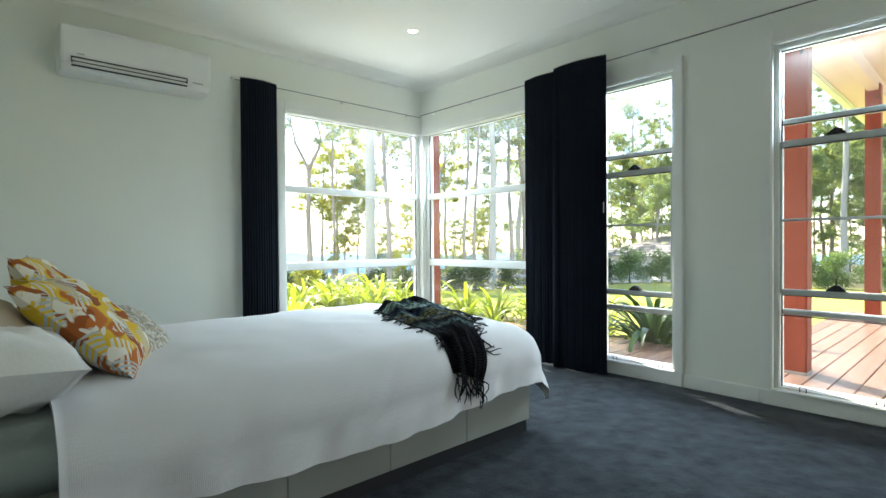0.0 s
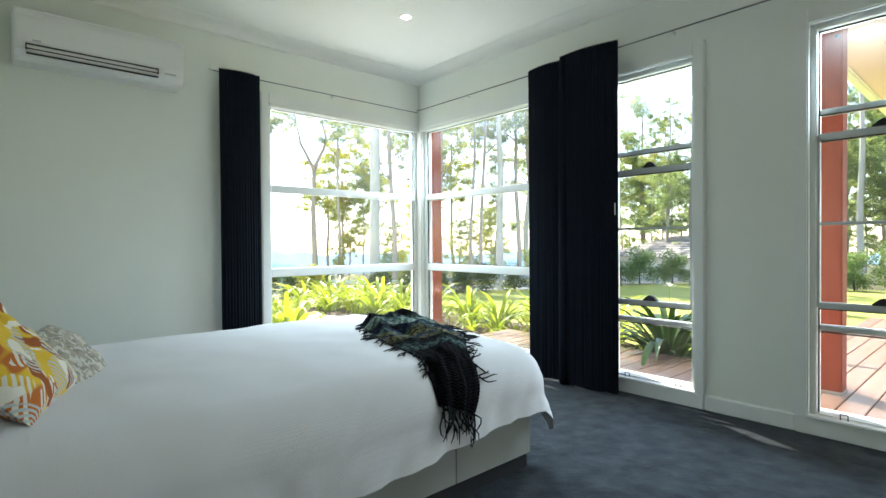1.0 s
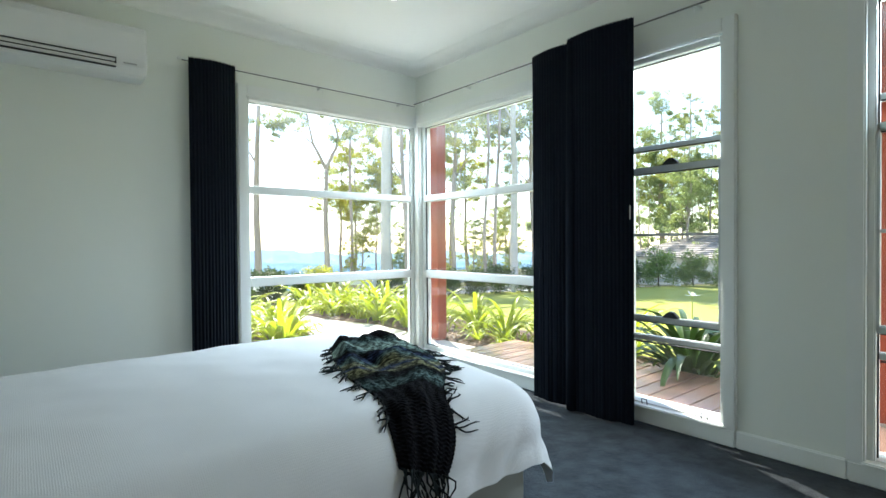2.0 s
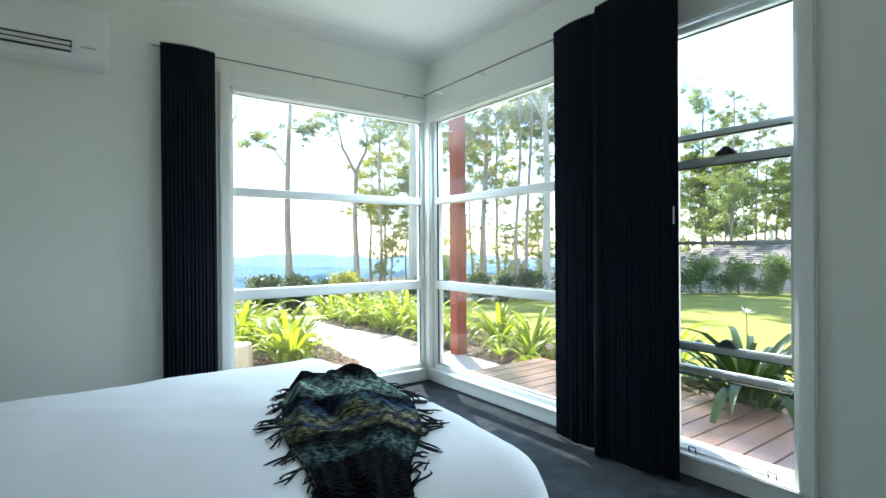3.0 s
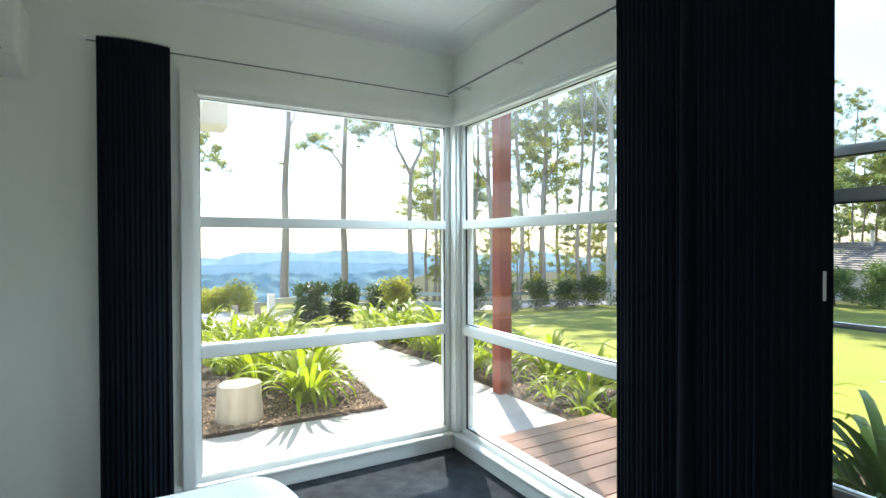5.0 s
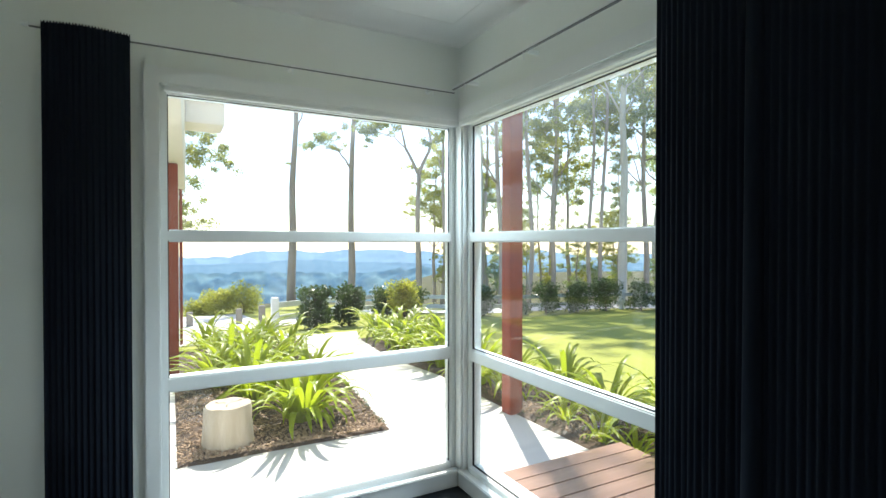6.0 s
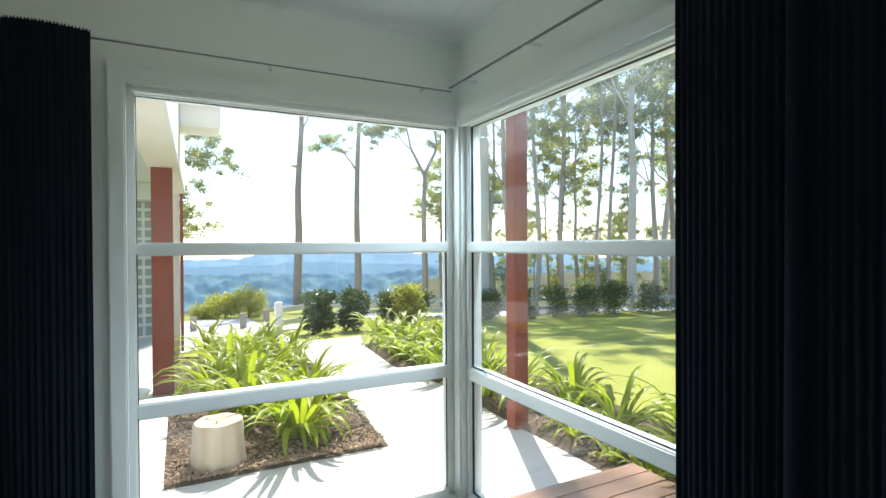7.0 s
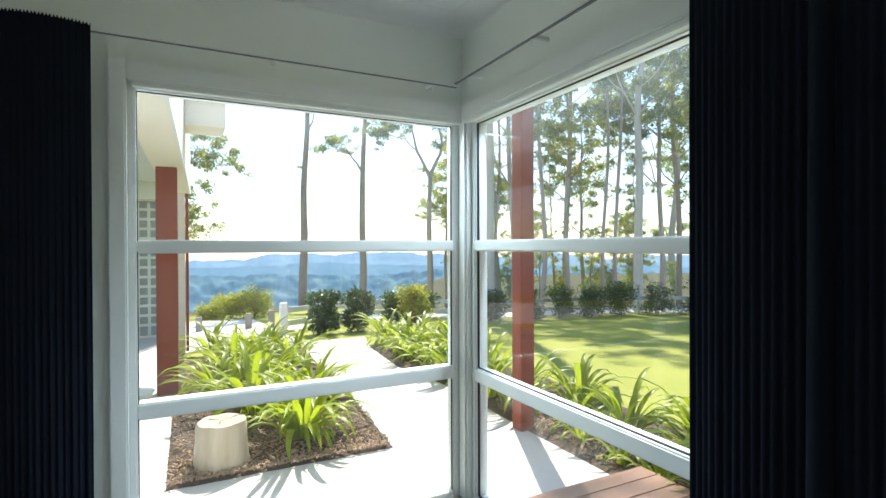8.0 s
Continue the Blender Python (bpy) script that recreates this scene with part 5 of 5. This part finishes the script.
# ---------- gum trees ----------


def gum_tree(name, seed, height, r0, lean_, crown_from, limbs, spread, leaf_mat, bark, pads=5, leaves=98, leaf=0.13, cut=1.0, sprays=(), wave=0.25, label=""):
    """A tall gum: slender tapered trunk, ascending limbs that divide, and ragged flat pads of hanging leaves at their ends, with sky between them."""
    r = random.Random(seed)
    t = thing(name, label or "tall slender gum tree with pale bark", "tree", group="gum trees")
    tm, cm = Mesh(), Mesh()
    n = 14
    pts = []
    for i in range(n + 1):
        f = cut * i / n
        pts.append(Vector((lean_[0] * f * f + wave * noise.noise((f * 3, seed, 0)), lean_[1] * f + wave * noise.noise((f * 3, seed, 7)), -0.4 + (height + 0.4) * f)))
    rad = [r0 * (1.15 if i == 0 else 1) * (1 - 0.72 * cut * i / n) for i in range(n + 1)]
    tm.tube(pts, rad, 9)

    def pad(c, size):
        for _ in range(pads):
            q = c + Vector((r.gauss(0, 0.72), r.gauss(0, 0.72), r.gauss(0, 0.5))) * size
            leaf_cloud(cm, q, size * r.uniform(0.3, 0.85), int(leaves * r.uniform(0.6, 1.3) * (0.06 + min(1.5, (size / 0.55) ** 2))), r, leaf, 0.5, 0.72)

    def limb(p, way, length, rr, depth):
        q, w_ = p.copy(), way.normalized()
        ps, rs = [q.copy()], [rr]
        for i in range(5):
            w_ = (w_ + Vector((r.gauss(0, 0.17), r.gauss(0, 0.17), 0.14 + r.gauss(0, 0.1)))).normalized()
            q = q + w_ * length / 5
            ps.append(q.copy())
            rs.append(rr * (1 - 0.16 * (i + 1)))
        tm.tube(ps, rs, 5)
        if depth < 2:
            for _ in range(2):
                a = r.randrange(2, 6)
                limb(ps[a], w_ + Vector((r.gauss(0, 0.9), r.gauss(0, 0.9), r.gauss(0.05, 0.35))), length * r.uniform(0.4, 0.65), rs[a] * 0.6, depth + 1)
        pad(ps[-1], spread * r.uniform(0.13, 0.22))

    for k in range(limbs):
        f = crown_from + (1 - crown_from) * (k + r.random() * 0.6) / limbs
        i = min(int(f / cut * n), n)
        a = k * 2.4 + r.uniform(-0.5, 0.5)
        limb(pts[i], Vector((math.cos(a), math.sin(a), r.uniform(0.25, 0.9))), spread * r.uniform(0.6, 1.1) * (1.15 - 0.5 * f), rad[i] * 0.42, 1)
    # single sprays: from a height on the trunk through bends to an end that carries leaves
    for f, bends, thick, sizes in sprays:
        i = min(int(round(f / cut * n)), n)
        ps = [pts[i]] + [pts[i] + Vector(b) for b in bends]
        fine_ = []
        for a, b in zip(ps, ps[1:]):
            fine_ += [a.lerp(b, k / 3) + Vector((r.gauss(0, 0.02), r.gauss(0, 0.02), 0)) for k in range(3)]
        fine_.append(ps[-1])
        tm.tube(fine_, [thick * (1 - 0.7 * k / (len(fine_) - 1)) for k in range(len(fine_))], 6)
        for dx, dy, dz, size in sizes:
            c = ps[-1] + Vector((dx, dy, dz))
            tm.tube([fine_[-3], fine_[-3].lerp(c, 0.5) + Vector((0, 0, 0.06)), c], [thick * 0.35, thick * 0.22, thick * 0.1], 4)
            pad(c, size)
    part("trunk", tm, bark, t, smooth=True)
    part("crown", cm, leaf_mat, t)
    return t


def stand(tree, x, y, turn=0, s=1.0, z=None):
    """Places the tree itself at its first spot."""
    tree.matrix_basis = Matrix.Translation((x, y, land_z(x, y) if z is None else z)) @ pose(0, 0, 0, 0, 0, turn) @ Matrix.Scale(s, 4)
    return tree


lofty = stand(gum_tree("gum_tree", 23, 23, 0.24, (-0.3, 0.2), 0.84, 5, 2.0, GUMLEAF, WHITEBARK, wave=0.35, label="very tall gum with a smooth white trunk"), 8.4, 13.2)
lone1 = stand(gum_tree("gum_tree", 11, 15, 0.25, (0.6, 0), 0.80, 5, 2.2, GUMLEAF, BARK, sprays=(
    (0.70, ((-0.35, 0, 0.8), (-0.5, 0, 1.7)), 0.10, ((-0.3, 0, 0.5, 0.35), (0.2, 0, 0.8, 0.3))),
    (0.66, ((0.3, 0, 0.5), (0.4, 0, 1.3)), 0.06, ((0.2, 0, 0.4, 0.25),)),
    (0.60, ((0.25, 0, 0.15), (0.55, 0, 0.2)), 0.025, ((0.15, 0, 0.0, 0.2), (0.35, 0, 0.08, 0.16))),
    (0.52, ((-0.2, 0, 0.2),), 0.02, ((-0.1, 0, 0.05, 0.1),))), label="tall bare-stemmed gum with a small high crown"), 4.3, 25.7)
lone2 = stand(gum_tree("gum_tree", 12, 15, 0.22, (0.5, 0), 0.78, 5, 2.4, GUMLEAF, BARK, sprays=(
    (0.50, ((-0.5, 0.1, 0.75), (-0.95, 0.2, 1.35)), 0.065, ((-0.9, 0, 0.1, 0.42), (-0.35, 0, 0.45, 0.5), (0.25, 0, 0.35, 0.42), (-0.6, 0, 0.3, 0.45), (0.1, 0, -0.15, 0.28), (-1.2, 0.2, -0.2, 0.25))),
    (0.66, ((0.5, 0, 0.5), (1.2, 0, 0.6)), 0.05, ((0.3, 0, 0.2, 0.4), (-0.3, 0, 0.2, 0.3))),
    (0.68, ((-0.5, 0, 0.4), (-1.4, 0, 0.5)), 0.04, ((-0.3, 0, 0.1, 0.35), (0.3, 0, 0.3, 0.3)))), label="tall bare-stemmed gum with a leafy side branch"), 7.2, 24.5)
forked = stand(gum_tree("gum_tree", 13, 11.0, 0.18, (0.2, 0), 0.60, 0, 2.6, GUMLEAF, BARK, leaves=170, cut=0.615, wave=0.12, sprays=(
    (0.615, ((0.18, 0, 0.5), (0.50, 0, 1.1), (0.58, 0, 1.75), (0.40, 0, 2.5), (0.55, 0, 3.2)), 0.105, ((0.35, 0, 0.1, 0.45), (-0.4, 0, 0.3, 0.45), (0.5, 0.2, -0.5, 0.35), (0.0, 0, 0.7, 0.5))),
    (0.615, ((-0.3, 0, 0.55), (-0.62, 0, 1.25), (-0.85, 0, 2.1), (-1.0, 0, 2.9)), 0.10, ((-0.4, 0, 0.1, 0.45), (0.5, 0, 0.2, 0.4), (0.1, 0, 0.5, 0.5))),
    (0.615, ((-0.3, 0, 0.55), (-0.62, 0, 1.25), (-1.25, 0, 1.85), (-2.0, 0, 2.05)), 0.06, ((-0.45, 0, 0.0, 0.42), (-0.1, 0, 0.35, 0.5), (-0.5, 0.2, -0.3, 0.3), (0.5, 0, 0.3, 0.42), (-0.9, 0, 0.25, 0.4)))), label="gum tree that forks into two curved limbs"), 9.45, 20.6, -25)
airy = stand(gum_tree("gum_tree", 14, 15, 0.13, (0.5, 0.2), 0.36, 12, 3.3, GUMLEAF, BARK, label="tall gum with airy grey-green crown"), 14.6, 16.4)
slim = stand(gum_tree("gum_tree", 31, 16, 0.10, (0.4, 0.3), 0.48, 10, 2.6, GUMLEAF, BARK, label="slim upright gum with high leaf pads"), 15.45, 14.65)
gold = stand(gum_tree("gum_tree", 15, 7.7, 0.11, (0.3, 0.3), 0.42, 9, 2.6, GOLDLEAF, BARK, label="young gum with yellow-green foliage"), 11.6, 23.0)
wavy = stand(gum_tree("gum_tree", 16, 17, 0.21, (0.9, 0), 0.50, 10, 3.4, GUMLEAF, WHITEBARK, wave=0.8, label="large pale gum with a curving white trunk"), 15.8, 13.2)
dense = stand(gum_tree("gum_tree", 17, 14, 0.20, (0.4, 0.3), 0.22, 17, 3.4, FORESTLEAF, BARK, 6, 95, 0.15, label="tall forest gum with a full crown"), 29, 20)
bushy = stand(gum_tree("gum_tree", 18, 9, 0.14, (0.2, 0.2), 0.12, 14, 2.8, FORESTLEAF, BARK, 6, 95, 0.14, label="low bushy yellow-green forest tree"), 34, 13)
side = stand(gum_tree("gum_tree", 19, 10.5, 0.16, (0.0, 0.3), 0.6, 5, 2.6, GUMLEAF, BARK, sprays=(
    (0.50, ((0.8, 0, 1.3), (1.7, 0, 2.2)), 0.07, ((-0.4, 0, 0.4, 0.7), (0.3, 0, 0.1, 0.7), (0.9, 0, -0.3, 0.6), (1.3, 0, -0.75, 0.4), (-0.3, 0, -0.6, 0.6), (0.3, 0.2, -0.8, 0.5))),
    (0.46, ((0.9, 0, 0.5), (1.9, 0, 1.1)), 0.04, ((-0.4, 0, 0.3, 0.5), (-0.9, 0, 0.0, 0.6), (-0.7, 0, -0.6, 0.5))),
    (0.36, ((0.8, 0, 0.3), (1.5, 0, 0.4)), 0.05, ((-0.3, 0, 0.2, 0.55), (0.1, 0, 0.0, 0.5), (-0.6, 0, -0.3, 0.5), (-0.4, 0, 0.8, 0.5)))), label="leafy gum beside the side wing"), -2.3, 22.0)
for src, x, y, turn, s in ((airy, 11.8, 16.7, 80, 1.1), (gold, 12.0, 22.0, 200, 0.95), (slim, 12.65, 15.8, 190, 1.15), (slim, 15.75, 14.4, 300, 1.05), (airy, 18.5, 14.3, 40, 1.1), (airy, 21.4, 15.6, 130, 1.2), (wavy, 25.5, 19.0, 100, 1.1), (gold, 14.2, 21.5, 70, 1.1), (gold, 18.4, 19.5, 10, 1.25), (slim, 10.6, 20.2, 240, 1.0), (airy, 20.2, 12.6, 330, 1.15), (slim, 13.6, 20.6, 20, 1.1), (airy, 17.2, 19.4, 250, 1.3), (lofty, 33.9, 1.9, 40, 0.8), (lofty, 35.0, 13.6, 150, 0.62)):
    copy_thing(src, Matrix.Translation((x, y, land_z(x, y))) @ pose(0, 0, 0, 0, 0, turn) @ Matrix.Scale(s, 4))
fr = random.Random(5)
for i in range(9):
    x = 11.5 + i * 1.25 + fr.uniform(-0.4, 0.4)
    y = 19.5 + fr.uniform(-1, 2.0) - max(0, i - 4) * 0.6
    copy_thing((gold, airy, bushy)[i % 3], Matrix.Translation((x, y, land_z(x, y) - 0.2)) @ pose(0, 0, 0, 0, 0, fr.uniform(0, 360)) @ Matrix.Scale(fr.uniform(0.42, 0.58), 4))
for i in range(10):
    x = 11.0 + i * 1.3 + fr.uniform(-0.4, 0.4)
    y = 17.2 + fr.uniform(0, 3.5) - max(0, i - 4) * 0.6
    copy_thing(bushy if i % 2 else gold, Matrix.Translation((x, y, land_z(x, y) - 0.5)) @ pose(0, 0, 0, 0, 0, fr.uniform(0, 360)) @ Matrix.Scale(fr.uniform(0.24, 0.38), 4))
for i in range(64):
    f = (i + fr.random()) / 64
    a = radians(59 + 46 * f)
    dist = fr.choice((36, 42, 48, 54)) + fr.uniform(-2, 2)
    x, y = -2 + dist * math.sin(a), -3.5 + dist * math.cos(a)
    src = fr.choice((dense, dense, bushy, airy, slim, slim))
    s = fr.uniform(0.62, 0.82) * {dense: 0.93, bushy: 1.0, airy: 0.80, slim: 0.80}[src] * (0.82 + 0.009 * dist)
    copy_thing(src, Matrix.Translation((x, y, ground_z(min(x, 22), y) - 0.2)) @ pose(0, 0, 0, 0, 0, fr.uniform(0, 360)) @ Matrix.Scale(s, 4))

# ---------- neighbour's house ----------
nb = thing("neighbour_house", "low house with a grey tiled hip roof beyond the hedge", "house", at=(30.0, 9.6, -1.05), turn=-20)
nb.scale = (0.72, 0.72, 0.72)
part("wall", Mesh().box(-4.5, 4.5, -6, 6, -1, 1.6), RENDER, nb)
rf = part("roof", Mesh().add([(-5, -6.6, 1.55), (5, -6.6, 1.55), (5, 6.6, 1.55), (-5, 6.6, 1.55), (0, -2.0, 3.35), (0, 2.0, 3.35)], [(0, 1, 4), (1, 2, 5, 4), (2, 3, 5), (3, 0, 4, 5), (0, 3, 2, 1)]), ROOFTILE, nb, "grey tiled hip roof")
for k in range(13):
    f0 = k / 13
    y0 = 6.6 - 4.6 * f0
    x0, z0 = -5 + 5 * f0, 1.56 + 1.8 * f0
    part("tile_course", Mesh().add([(x0, -y0, z0), (x0, y0, z0), (x0 + 0.36, y0 - 0.33, z0 + 0.12), (x0 + 0.36, -y0 + 0.33, z0 + 0.12), (x0, -y0, z0 + 0.05), (x0, y0, z0 + 0.05)], [(0, 1, 5, 4), (4, 5, 2, 3)]), ROOFTILE, rf)
part("flue", Mesh().tube([(-0.8, -1.6, 2.9), (-0.8, -1.6, 4.0)], 0.10, 12).tube([(-0.8, -1.6, 4.0), (-0.8, -1.6, 4.12)], 0.14, 12), STEEL, rf, "steel flue")
